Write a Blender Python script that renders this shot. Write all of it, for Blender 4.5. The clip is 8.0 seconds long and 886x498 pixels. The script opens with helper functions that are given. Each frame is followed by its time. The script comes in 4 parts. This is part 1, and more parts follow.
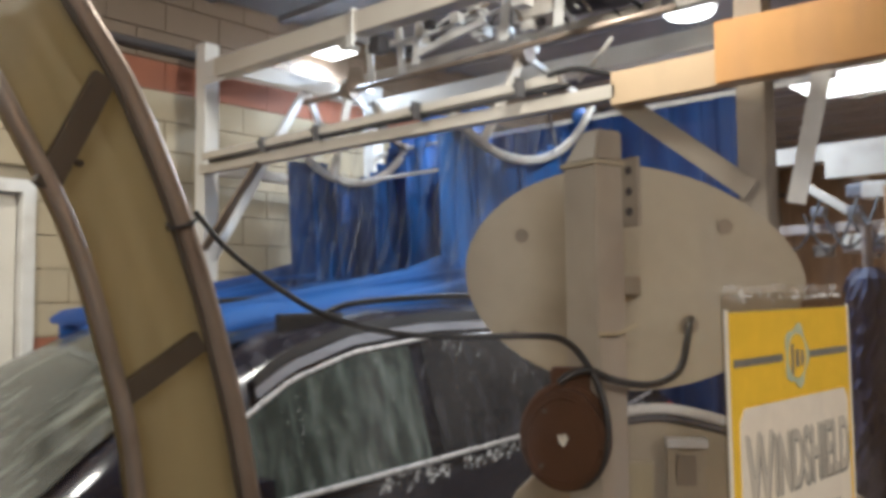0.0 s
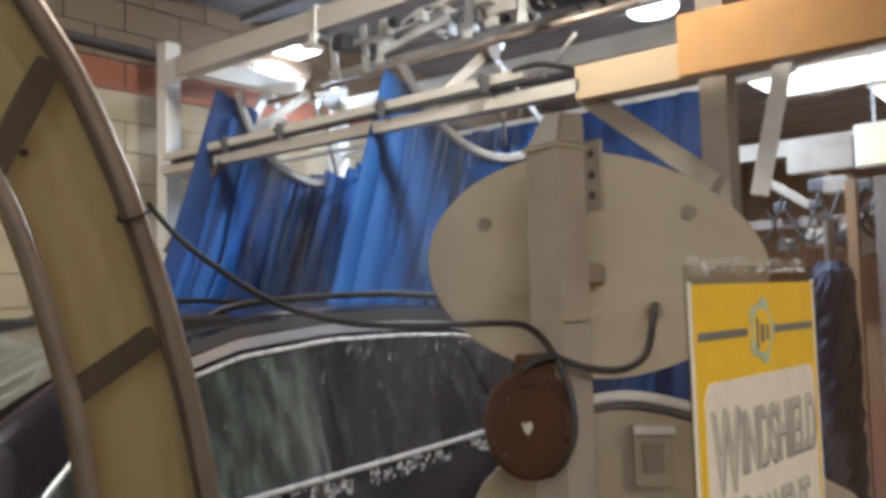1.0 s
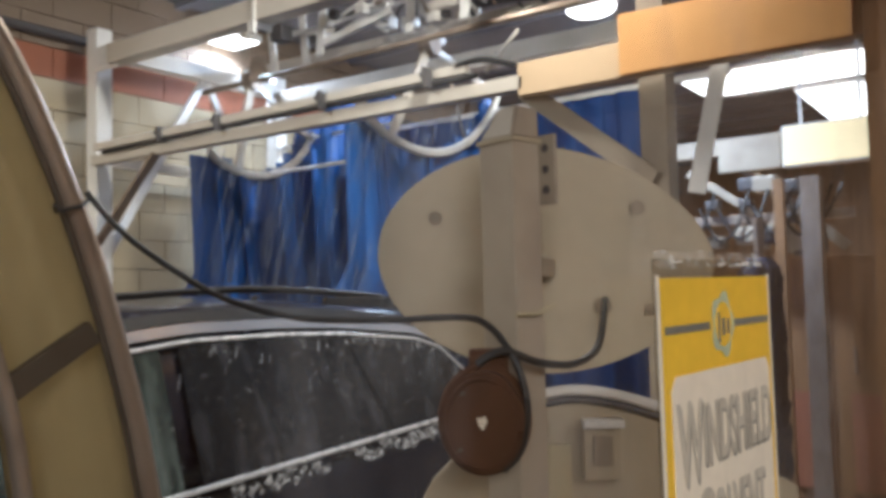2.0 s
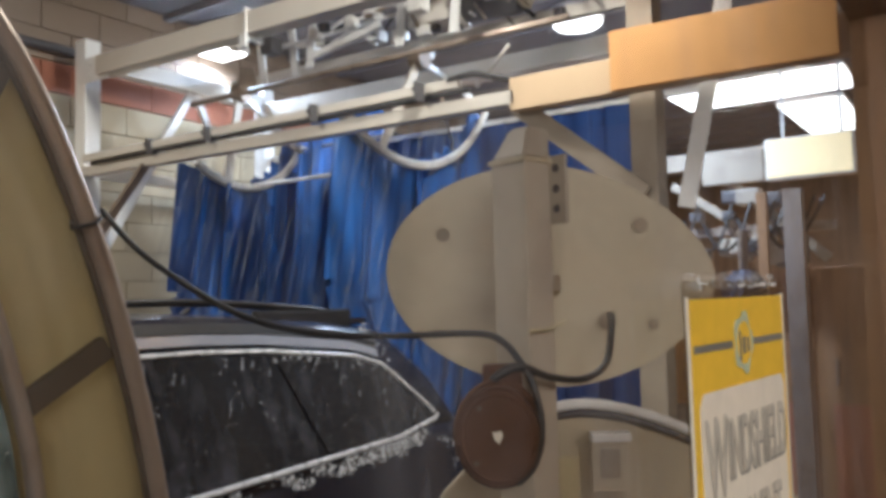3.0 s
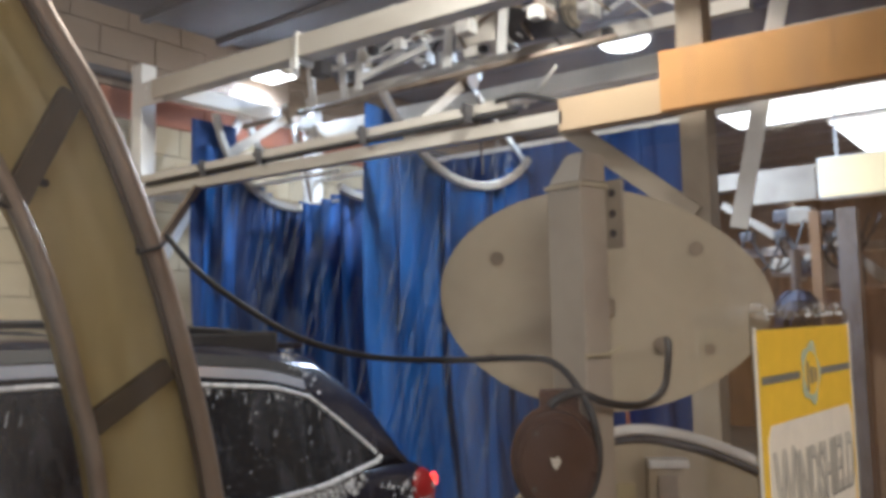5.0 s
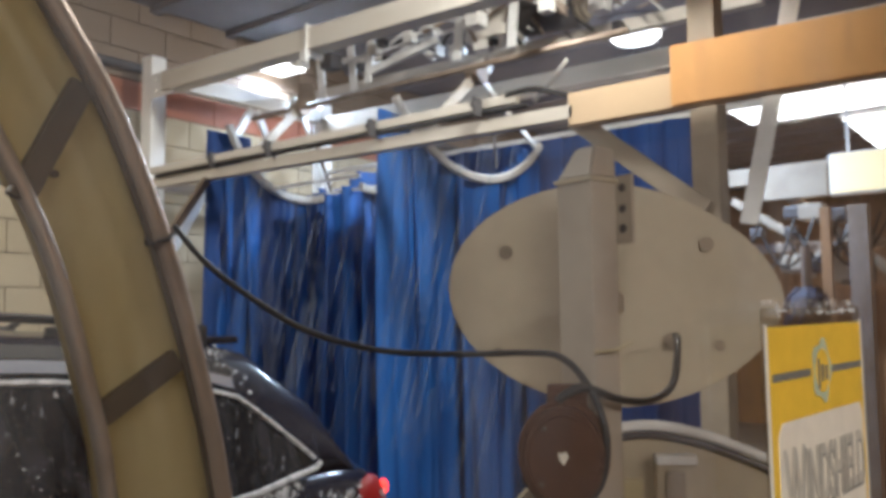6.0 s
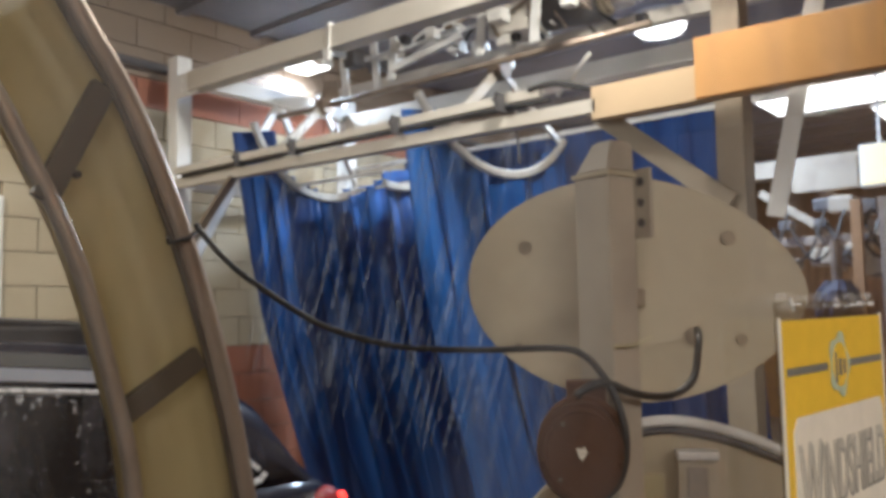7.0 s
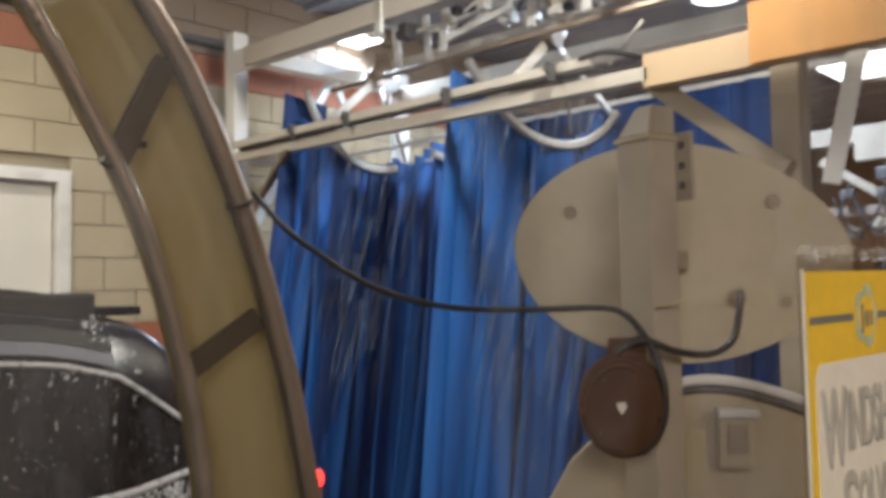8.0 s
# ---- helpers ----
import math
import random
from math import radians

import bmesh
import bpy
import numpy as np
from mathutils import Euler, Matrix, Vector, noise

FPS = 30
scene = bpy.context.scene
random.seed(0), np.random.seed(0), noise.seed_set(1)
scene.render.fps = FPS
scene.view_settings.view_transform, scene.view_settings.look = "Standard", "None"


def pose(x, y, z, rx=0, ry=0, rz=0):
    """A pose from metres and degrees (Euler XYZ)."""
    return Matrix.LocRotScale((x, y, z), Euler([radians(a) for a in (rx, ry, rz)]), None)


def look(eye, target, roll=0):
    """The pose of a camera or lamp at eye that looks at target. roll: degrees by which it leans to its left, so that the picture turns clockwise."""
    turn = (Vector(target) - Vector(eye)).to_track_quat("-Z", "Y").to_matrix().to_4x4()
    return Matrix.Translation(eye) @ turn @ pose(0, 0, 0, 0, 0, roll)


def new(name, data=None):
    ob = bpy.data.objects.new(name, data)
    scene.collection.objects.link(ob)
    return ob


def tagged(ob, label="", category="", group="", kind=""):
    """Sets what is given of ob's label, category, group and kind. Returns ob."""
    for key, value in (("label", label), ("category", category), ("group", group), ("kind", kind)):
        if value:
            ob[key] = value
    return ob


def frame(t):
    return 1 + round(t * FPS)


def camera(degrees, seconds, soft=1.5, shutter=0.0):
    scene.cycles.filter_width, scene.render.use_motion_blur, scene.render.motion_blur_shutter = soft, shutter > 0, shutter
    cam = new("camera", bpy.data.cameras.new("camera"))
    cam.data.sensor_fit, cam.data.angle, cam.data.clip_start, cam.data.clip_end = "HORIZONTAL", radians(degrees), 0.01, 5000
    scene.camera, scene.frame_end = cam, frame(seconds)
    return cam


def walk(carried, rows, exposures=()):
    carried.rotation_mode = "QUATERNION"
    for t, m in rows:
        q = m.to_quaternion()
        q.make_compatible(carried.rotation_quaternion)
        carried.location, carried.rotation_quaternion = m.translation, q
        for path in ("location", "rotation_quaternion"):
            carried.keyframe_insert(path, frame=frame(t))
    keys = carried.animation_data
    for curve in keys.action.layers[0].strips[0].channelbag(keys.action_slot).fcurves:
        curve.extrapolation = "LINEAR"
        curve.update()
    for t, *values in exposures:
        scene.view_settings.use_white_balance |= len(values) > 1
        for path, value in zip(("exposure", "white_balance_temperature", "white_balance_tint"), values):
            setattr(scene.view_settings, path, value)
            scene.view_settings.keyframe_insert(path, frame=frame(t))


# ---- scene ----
cam = camera(55.9, 8.0, soft=4.0, shutter=0.5)
PATH = [
    (0, (0.503, 0.624, 1.679), (1.992, 1.954, 1.803), -0.6),
    (0.5, (0.535, 0.649, 1.653), (2.069, 1.927, 1.78), -0.2),
    (1, (0.531, 0.634, 1.66), (2.068, 1.908, 1.788), -1.5),
    (1.5, (0.53, 0.63, 1.656), (2.07, 1.902, 1.741), -1.7),
    (2, (0.527, 0.66, 1.659), (2.157, 1.812, 1.772), -1.4),
    (2.2, (0.511, 0.669, 1.660), (2.153, 1.805, 1.780), -1.6),
    (3.3, (0.482, 0.686, 1.669), (2.140, 1.796, 1.810), -1.3),
    (3.5, (0.482, 0.69, 1.667), (2.133, 1.808, 1.819), -1.1),
    (4, (0.474, 0.69, 1.67), (2.109, 1.83, 1.839), -0.9),
    (4.5, (0.469, 0.685, 1.676), (2.088, 1.848, 1.844), -1.5),
    (5, (0.465, 0.688, 1.676), (2.056, 1.886, 1.859), -1.1),
    (5.2, (0.462, 0.688, 1.678), (2.046, 1.894, 1.864), -0.9),
    (6.3, (0.471, 0.691, 1.674), (2.046, 1.913, 1.836), -0.6),
    (6.5, (0.473, 0.69, 1.672), (2.036, 1.926, 1.836), -0.7),
    (7, (0.474, 0.68, 1.676), (2.015, 1.946, 1.836), -1.0),
    (7.5, (0.474, 0.665, 1.673), (2.004, 1.944, 1.814), -0.9),
    (8, (0.449, 0.643, 1.659), (1.905, 2.009, 1.757), -1.0),
]

walk(cam, [(t, look(eye, target, roll)) for t, eye, target, roll in PATH],
     exposures=[(0.0, 0.42, 5500, 10), (3.5, 0.42, 5380, 11), (5.5, 0.42, 5380, 11), (8.0, 0.42, 5600, 10)])

# ---- light ----
world = bpy.data.worlds.new("world")
scene.world = world
world.use_nodes = True
bg = world.node_tree.nodes["Background"]
bg.inputs["Color"].default_value = (0.55, 0.6, 0.7, 1)
bg.inputs["Strength"].default_value = 0.05


def area(name, at, target, sx, sy, watts, color):
    lamp = bpy.data.lights.new(name, "AREA")
    lamp.shape, lamp.size, lamp.size_y, lamp.energy, lamp.color = "RECTANGLE", sx, sy, watts, color
    ob = new(name, lamp)
    ob.matrix_world = look(at, target)
    return ob


WARM, COOL = (1.0, 0.90, 0.72), (0.80, 0.90, 1.0)
area("ceiling_light_near", (2.88, 1.75, 3.62), (3.1, 3.6, 1.6), 0.32, 0.3, 78, WARM)
# added lamp out of view, brightens the door wall and left-facing posts
area("ceiling_light_exit", (0.6, 4.2, 3.63), (0.6, 4.3, 0), 0.6, 0.3, 72, WARM)
area("ceiling_light_middle", (4.46, 5.24, 3.49), (4.3, 4.4, 0), 0.22, 0.2, 20, COOL)
area("ceiling_light_entry", (8.4, 2.5, 3.60), (8.2, 2.6, 0), 1.4, 0.9, 150, (1.0, 0.88, 0.68))
area("dome_light_glow", (5.76, 3.06, 3.56), (5.76, 3.06, 0), 0.35, 0.35, 120, COOL)
area("corridor_light", (-0.9, -0.5, 2.5), (1.3, 1.0, 1.3), 1.2, 0.5, 37, (1.0, 0.91, 0.78))
area("corridor_light_far", (0.9, -1.3, 2.55), (2.4, -1.5, 0.6), 1.2, 0.4, 34, (1.0, 0.91, 0.80))


# ---- materials ----
def mat(name, base, rough=0.5, metal=0.0, dirt=None, amount=0.5, scale=3.0, grain=0.12, bump=0.15, fine=60.0,
        stretch=(1, 1, 1), coat=0.0, low=0.45, high=0.7, specks=0.0, alpha=0.0):
    """A procedural surface: base colour, patches of dirt at one scale and grain at a finer one, with fine relief."""
    m = bpy.data.materials.new(name)
    m.use_nodes = True
    nt = m.node_tree
    b = nt.nodes["Principled BSDF"]
    tc = nt.nodes.new("ShaderNodeTexCoord")
    mp = nt.nodes.new("ShaderNodeMapping")
    mp.inputs["Scale"].default_value = stretch
    nt.links.new(tc.outputs["Object"], mp.inputs["Vector"])
    n1 = nt.nodes.new("ShaderNodeTexNoise")
    n1.inputs["Scale"].default_value, n1.inputs["Detail"].default_value = scale, 6
    n2 = nt.nodes.new("ShaderNodeTexNoise")
    n2.inputs["Scale"].default_value, n2.inputs["Detail"].default_value = fine, 4
    for n in (n1, n2):
        nt.links.new(mp.outputs[0], n.inputs["Vector"])
    rp = nt.nodes.new("ShaderNodeValToRGB")
    rp.color_ramp.elements[0].position, rp.color_ramp.elements[1].position = low, high
    nt.links.new(n1.outputs[0], rp.inputs[0])
    am = nt.nodes.new("ShaderNodeMath")
    am.operation = "MULTIPLY"
    am.inputs[1].default_value = amount
    nt.links.new(rp.outputs[0], am.inputs[0])
    mix = nt.nodes.new("ShaderNodeMix")
    mix.data_type = "RGBA"
    d = dirt or tuple(c * 0.55 for c in base)
    mix.inputs[6].default_value, mix.inputs[7].default_value = (*base, 1), (*d, 1)
    nt.links.new(am.outputs[0], mix.inputs[0])
    hs = nt.nodes.new("ShaderNodeHueSaturation")
    oi = nt.nodes.new("ShaderNodeObjectInfo")
    a2 = nt.nodes.new("ShaderNodeMath")
    a2.operation = "MULTIPLY_ADD"
    a2.inputs[1].default_value, a2.inputs[2].default_value = grain * 2, 1.0 - grain
    nt.links.new(n2.outputs[0], a2.inputs[0])
    a3 = nt.nodes.new("ShaderNodeMath")
    a3.operation = "MULTIPLY_ADD"
    a3.inputs[1].default_value = 0.08
    nt.links.new(oi.outputs["Random"], a3.inputs[0])
    nt.links.new(a2.outputs[0], a3.inputs[2])
    nt.links.new(a3.outputs[0], hs.inputs["Value"])
    nt.links.new(mix.outputs[2], hs.inputs["Color"])
    if specks:
        vo = nt.nodes.new("ShaderNodeTexVoronoi")
        vo.inputs["Scale"].default_value = 75
        nt.links.new(tc.outputs["Object"], vo.inputs["Vector"])
        sr = nt.nodes.new("ShaderNodeMapRange")
        sr.inputs[1].default_value, sr.inputs[2].default_value, sr.inputs[3].default_value, sr.inputs[4].default_value = 0.05, 0.12, specks, 0.0
        nt.links.new(vo.outputs["Distance"], sr.inputs[0])
        gate = nt.nodes.new("ShaderNodeMath")
        gate.operation = "MULTIPLY"
        nt.links.new(sr.outputs[0], gate.inputs[0])
        nt.links.new(n1.outputs[0], gate.inputs[1])
        sm = nt.nodes.new("ShaderNodeMix")
        sm.data_type = "RGBA"
        sm.inputs[7].default_value = (0.8, 0.82, 0.85, 1)
        nt.links.new(gate.outputs[0], sm.inputs[0])
        nt.links.new(hs.outputs[0], sm.inputs[6])
        nt.links.new(sm.outputs[2], b.inputs["Base Color"])
    else:
        nt.links.new(hs.outputs[0], b.inputs["Base Color"])
    if alpha:
        ar = nt.nodes.new("ShaderNodeMapRange")
        ar.inputs[1].default_value, ar.inputs[2].default_value, ar.inputs[3].default_value, ar.inputs[4].default_value = 0.35, 0.7, 0.0, alpha
        nt.links.new(n2.outputs[0], ar.inputs[0])
        nt.links.new(ar.outputs[0], b.inputs["Alpha"])
    rr = nt.nodes.new("ShaderNodeMath")
    rr.operation = "MULTIPLY_ADD"
    rr.inputs[1].default_value, rr.inputs[2].default_value = 0.25, max(0.03, rough - 0.12)
    nt.links.new(n1.outputs[0], rr.inputs[0])
    nt.links.new(rr.outputs[0], b.inputs["Roughness"])
    b.inputs["Metallic"].default_value = metal
    b.inputs["Coat Weight"].default_value = coat
    if bump:
        bp = nt.nodes.new("ShaderNodeBump")
        bp.inputs["Strength"].default_value, bp.inputs["Distance"].default_value = bump, 0.004
        nt.links.new(n2.outputs[0], bp.inputs["Height"])
        nt.links.new(bp.outputs[0], b.inputs["Normal"])
    return m


def glow(name, color, strength):
    m = bpy.data.materials.new(name)
    m.use_nodes = True
    b = m.node_tree.nodes["Principled BSDF"]
    b.inputs["Base Color"].default_value = (*color, 1)
    b.inputs["Emission Color"].default_value = (*color, 1)
    b.inputs["Emission Strength"].default_value = strength
    return m


def pane_material(name, tint, gloss=0.9, base=0.05, smear=0.0):
    """Thin clear glass: straight through, with a mirror share by the angle."""
    m = bpy.data.materials.new(name)
    m.use_nodes = True
    nt = m.node_tree
    nt.nodes.remove(nt.nodes["Principled BSDF"])
    out = nt.nodes["Material Output"]
    tr, gl, lw, pw, ad, mx = (nt.nodes.new(k) for k in ("ShaderNodeBsdfTransparent", "ShaderNodeBsdfGlossy", "ShaderNodeLayerWeight", "ShaderNodeMath",
                                                        "ShaderNodeMath", "ShaderNodeMixShader"))
    tr.inputs[0].default_value = (*tint, 1)
    gl.inputs["Roughness"].default_value = 0.03
    gl.inputs["Color"].default_value = (gloss, gloss, gloss, 1)
    pw.operation, ad.operation = "POWER", "MULTIPLY_ADD"
    pw.inputs[1].default_value, ad.inputs[1].default_value, ad.inputs[2].default_value = 5.0, 0.55, base
    nt.links.new(lw.outputs["Facing"], pw.inputs[0])
    nt.links.new(pw.outputs[0], ad.inputs[0])
    nt.links.new(ad.outputs[0], mx.inputs[0])
    nt.links.new(tr.outputs[0], mx.inputs[1])
    nt.links.new(gl.outputs[0], mx.inputs[2])
    nt.links.new(mx.outputs[0], out.inputs[0])
    if smear:
        # greasy wiped film on the pane, in slanting patches
        tc, mp, nz, mr, df, m2 = (nt.nodes.new(k) for k in ("ShaderNodeTexCoord", "ShaderNodeMapping", "ShaderNodeTexNoise", "ShaderNodeMapRange",
                                                            "ShaderNodeBsdfDiffuse", "ShaderNodeMixShader"))
        mp.inputs["Scale"].default_value, mp.inputs["Rotation"].default_value = (5.0, 1.0, 1.8), (0, 0.5, 0)
        nz.inputs["Scale"].default_value, nz.inputs["Detail"].default_value, nz.inputs["Distortion"].default_value = 2.2, 5, 0.8
        mr.inputs[1].default_value, mr.inputs[2].default_value, mr.inputs[3].default_value, mr.inputs[4].default_value = 0.50, 0.80, 0.0, smear
        df.inputs[0].default_value = (0.85, 0.85, 0.86, 1)
        nt.links.new(tc.outputs["Object"], mp.inputs[0])
        nt.links.new(mp.outputs[0], nz.inputs["Vector"])
        nt.links.new(nz.outputs[0], mr.inputs[0])
        nt.links.new(mr.outputs[0], m2.inputs[0])
        nt.links.new(mx.outputs[0], m2.inputs[1])
        nt.links.new(df.outputs[0], m2.inputs[2])
        nt.links.new(m2.outputs[0], out.inputs[0])
    return m


M_FLOOR = mat("wet_concrete", (0.16, 0.15, 0.14), 0.35, dirt=(0.07, 0.065, 0.06), scale=1.2)
M_BLOCK = mat("cream_block", (0.47, 0.39, 0.26), 0.6, dirt=(0.36, 0.29, 0.18), scale=2.5, amount=0.5, bump=0.4, fine=90)
M_BLOCKRED = mat("red_block", (0.36, 0.13, 0.07), 0.55, dirt=(0.24, 0.10, 0.07), scale=2.5, bump=0.4, fine=90)
# darker brown: the dimness of the wall below the ceiling, put into the colour
M_BLOCKTOP = mat("shaded_brown_block", (0.25, 0.185, 0.13), 0.65, dirt=(0.16, 0.115, 0.08), scale=2.0, bump=0.4, fine=90)
M_MORTAR = mat("mortar", (0.30, 0.25, 0.17), 0.8, scale=4)
M_CEIL = mat("dark_ceiling", (0.27, 0.26, 0.28), 0.7, scale=1.5, amount=0.6)
M_ALU = mat("brushed_aluminium", (0.86, 0.85, 0.83), 0.42, 0.2, dirt=(0.5, 0.46, 0.40), scale=5, amount=0.5, bump=0.08)
M_BEAM = mat("dulled_aluminium_beam", (0.74, 0.69, 0.61), 0.45, 0.15, dirt=(0.50, 0.44, 0.36), scale=4, amount=0.6, stretch=(1, 0.4, 1))
M_STEEL = mat("worn_steel_tube", (0.36, 0.29, 0.23), 0.36, 0.5, dirt=(0.20, 0.14, 0.10), scale=9, amount=0.75, bump=0.25, stretch=(1, 1, 0.5))
M_TUBE = mat("silvery_worn_tube", (0.50, 0.44, 0.38), 0.30, 0.65, dirt=(0.26, 0.20, 0.15), scale=9, amount=0.7, bump=0.2, stretch=(1, 1, 0.5))
M_STEELDK = mat("brown_steel_bar", (0.105, 0.085, 0.062), 0.5, 0.2, dirt=(0.07, 0.05, 0.035), scale=8, amount=0.7)
M_PANEL = mat("yellowed_panel", (0.48, 0.40, 0.23), 0.45, dirt=(0.38, 0.31, 0.17), scale=3, amount=0.6, stretch=(3, 3, 0.4), bump=0.05)
M_PLATE = mat("grey_beige_plate", (0.47, 0.395, 0.275), 0.55, dirt=(0.37, 0.30, 0.20), scale=4, amount=0.6, bump=0.05)
M_UPRIGHT = mat("grey_painted_tube", (0.40, 0.34, 0.265), 0.5, dirt=(0.26, 0.21, 0.17), scale=7, amount=0.6, bump=0.08)
M_STAIN = mat("rust_stain", (0.31, 0.25, 0.18), 0.7, scale=20)
M_RUST = mat("rusty_brown_drum", (0.080, 0.029, 0.010), 0.85, dirt=(0.040, 0.015, 0.006), scale=14, amount=0.7, bump=0.3)
M_RUBBER = mat("black_rubber", (0.022, 0.021, 0.022), 0.45, scale=20, bump=0.1)
M_WHITE = mat("white_strip", (0.78, 0.76, 0.72), 0.4, dirt=(0.5, 0.46, 0.4), scale=8, amount=0.6)
M_DARK = mat("dark_machinery", (0.10, 0.095, 0.10), 0.5, 0.4, scale=6)
# orange of a reflection in the window, painted on a board
M_ORANGE = mat("orange_reflection", (0.92, 0.50, 0.19), 0.5, dirt=(0.74, 0.37, 0.13), scale=2.5, amount=0.7)
# beam colour with the faint orange glow mixed in
M_HEAD = mat("beam_with_orange_glow", (0.78, 0.58, 0.37), 0.5, dirt=(0.50, 0.36, 0.22), scale=3, amount=0.6)
M_BLUE = mat("wet_blue_cloth", (0.014, 0.112, 0.42), 0.7, dirt=(0.010, 0.068, 0.285), scale=4, amount=0.85, bump=0.35, fine=34,
             stretch=(3.2, 3.2, 0.22), grain=0.22, low=0.36, high=0.66)
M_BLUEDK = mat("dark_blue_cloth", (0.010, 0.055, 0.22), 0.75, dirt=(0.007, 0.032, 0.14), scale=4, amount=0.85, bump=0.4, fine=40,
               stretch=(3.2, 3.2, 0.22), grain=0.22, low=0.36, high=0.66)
M_NAVY = mat("navy_bristle", (0.012, 0.016, 0.045), 0.7, scale=9, bump=0.5, fine=40)
# aluminium whitened to carry the lamplight on far posts, end beam and braces
M_POST = mat("lit_aluminium_post", (0.93, 0.92, 0.90), 0.4, 0.1, dirt=(0.72, 0.70, 0.66), scale=6, amount=0.4, bump=0.06)
# pale silver-blue of the reflection along the car's roof edge, as a colour
M_BAND = mat("silver_blue_sheen", (0.50, 0.52, 0.60), 0.2, 0.6, dirt=(0.30, 0.31, 0.38), scale=6, amount=0.5, bump=0.03, stretch=(0.5, 1, 4))
M_WOOD = mat("brown_wood", (0.27, 0.145, 0.065), 0.5, dirt=(0.14, 0.07, 0.03), scale=5, amount=0.8, stretch=(3, 3, 0.25))
M_DOORW = mat("off_white_door", (0.72, 0.68, 0.60), 0.5, dirt=(0.55, 0.5, 0.42), scale=3)
M_PAINT = mat("wet_dark_car_paint", (0.012, 0.012, 0.021), 0.20, 0.0, dirt=(0.30, 0.30, 0.36), scale=5.0, amount=0.16, coat=0.1, specks=0.8,
              stretch=(1.5, 1.5, 0.35), bump=0.03, low=0.60, high=0.72)
M_CARGLASS = mat("soapy_dark_glass", (0.010, 0.011, 0.014), 0.08, 0.0, dirt=(0.13, 0.13, 0.155), scale=3.2, amount=0.4, coat=0.0, specks=2.0,
                 stretch=(4.5, 4.5, 0.6), bump=0.0, low=0.50, high=0.80, grain=0.0)
# front side glass: soap film plus a greenish reflection painted into the colour
M_CARGLASSF = mat("soapy_glass_green_reflection", (0.035, 0.045, 0.042), 0.10, 0.0, dirt=(0.34, 0.40, 0.38), scale=4.0, amount=0.5, coat=0.0, specks=0.5,
                  stretch=(5.0, 5.0, 0.5), bump=0.0, low=0.42, high=0.85, grain=0.15)
M_CHROME = mat("soapy_chrome", (0.82, 0.82, 0.84), 0.28, 0.35, dirt=(0.7, 0.7, 0.72), scale=30, bump=0.1)
M_TYRE = mat("tyre_rubber", (0.025, 0.025, 0.025), 0.8, scale=20)
M_RED = glow("lit_tail_lens", (0.16, 0.004, 0.003), 0.5)
M_REDHOT = glow("tail_bulb", (1.0, 0.04, 0.025), 2.6)
M_LAMP = glow("white_lamp", (1.0, 0.96, 0.88), 5.0)
M_LAMPW = glow("warm_lamp_panel", (1.0, 0.92, 0.72), 1.6)
M_BOXLIT = glow("cream_lit_box", (1.0, 0.80, 0.45), 0.75)
M_YELLOW = mat("sign_yellow", (0.83, 0.53, 0.035), 0.4, scale=6, amount=0.15, bump=0)
M_CARD = mat("sign_cream", (0.76, 0.69, 0.55), 0.5, scale=6, amount=0.15, bump=0)
M_INK = mat("sign_grey_ink", (0.20, 0.19, 0.16), 0.5, scale=20, bump=0)
M_LETTER = mat("sign_letter_ink", (0.52, 0.475, 0.38), 0.5, scale=20, bump=0)
M_FOAM = mat("white_soap_foam", (0.80, 0.80, 0.82), 0.4, dirt=(0.5, 0.5, 0.55), scale=30, bump=0.3, fine=70, alpha=0.8)
M_INKLT = mat("sign_shadow_ink", (0.25, 0.23, 0.19), 0.5, scale=20, bump=0)
M_LOGO = mat("logo_green_grey", (0.45, 0.50, 0.33), 0.5, scale=20, bump=0)
M_CORR = mat("brown_corridor_panelling", (0.40, 0.235, 0.10), 0.6, scale=2)
M_OUTER = mat("dark_brown_wall_paint", (0.10, 0.07, 0.05), 0.6, scale=2)
M_GLASS = pane_material("window_glass", (0.94, 0.93, 0.91), 0.8, 0.026, 0.055)
M_SLEEVE = pane_material("clear_sleeve", (0.82, 0.80, 0.76), 1.0)
M_TAPE = mat("crumpled_tape", (0.86, 0.83, 0.76), 0.25, dirt=(0.7, 0.66, 0.58), scale=30, fine=120, bump=0.4, alpha=0.5)
M_FOIL = mat("tape_glint_and_water_speck", (0.95, 0.93, 0.88), 0.25, 0.3, scale=40)
M_DROP = mat("water_streak", (0.62, 0.68, 0.78), 0.2, 0.0, scale=30, bump=0, fine=12, alpha=0.42)


# ---- building helpers ----
def world_of(ob):
    v = Vector((0, 0, 0))
    while ob is not None:
        v = v + ob.location
        ob = ob.parent
    return v


def thing(name, at, label, category, group="", kind=""):
    ob = new(name)
    ob.location = at
    ob.empty_display_size = 0.05
    return tagged(ob, label, category, group, kind)


def mesh_of(name, bm, material, smooth=False):
    me = bpy.data.meshes.new(name)
    bmesh.ops.recalc_face_normals(bm, faces=bm.faces)
    bm.to_mesh(me)
    bm.free()
    me.materials.append(material)
    if smooth:
        for p in me.polygons:
            p.use_smooth = True
    return me


def part(name, bm, material, parent=None, label="", smooth=False):
    """Links a bmesh in world coordinates as one mesh under a thing or part."""
    if parent is not None:
        bm.transform(Matrix.Translation(-world_of(parent)))
    ob = new(name, mesh_of(name, bm, material, smooth))
    ob.parent = parent
    if label:
        tagged(ob, label)
    return ob


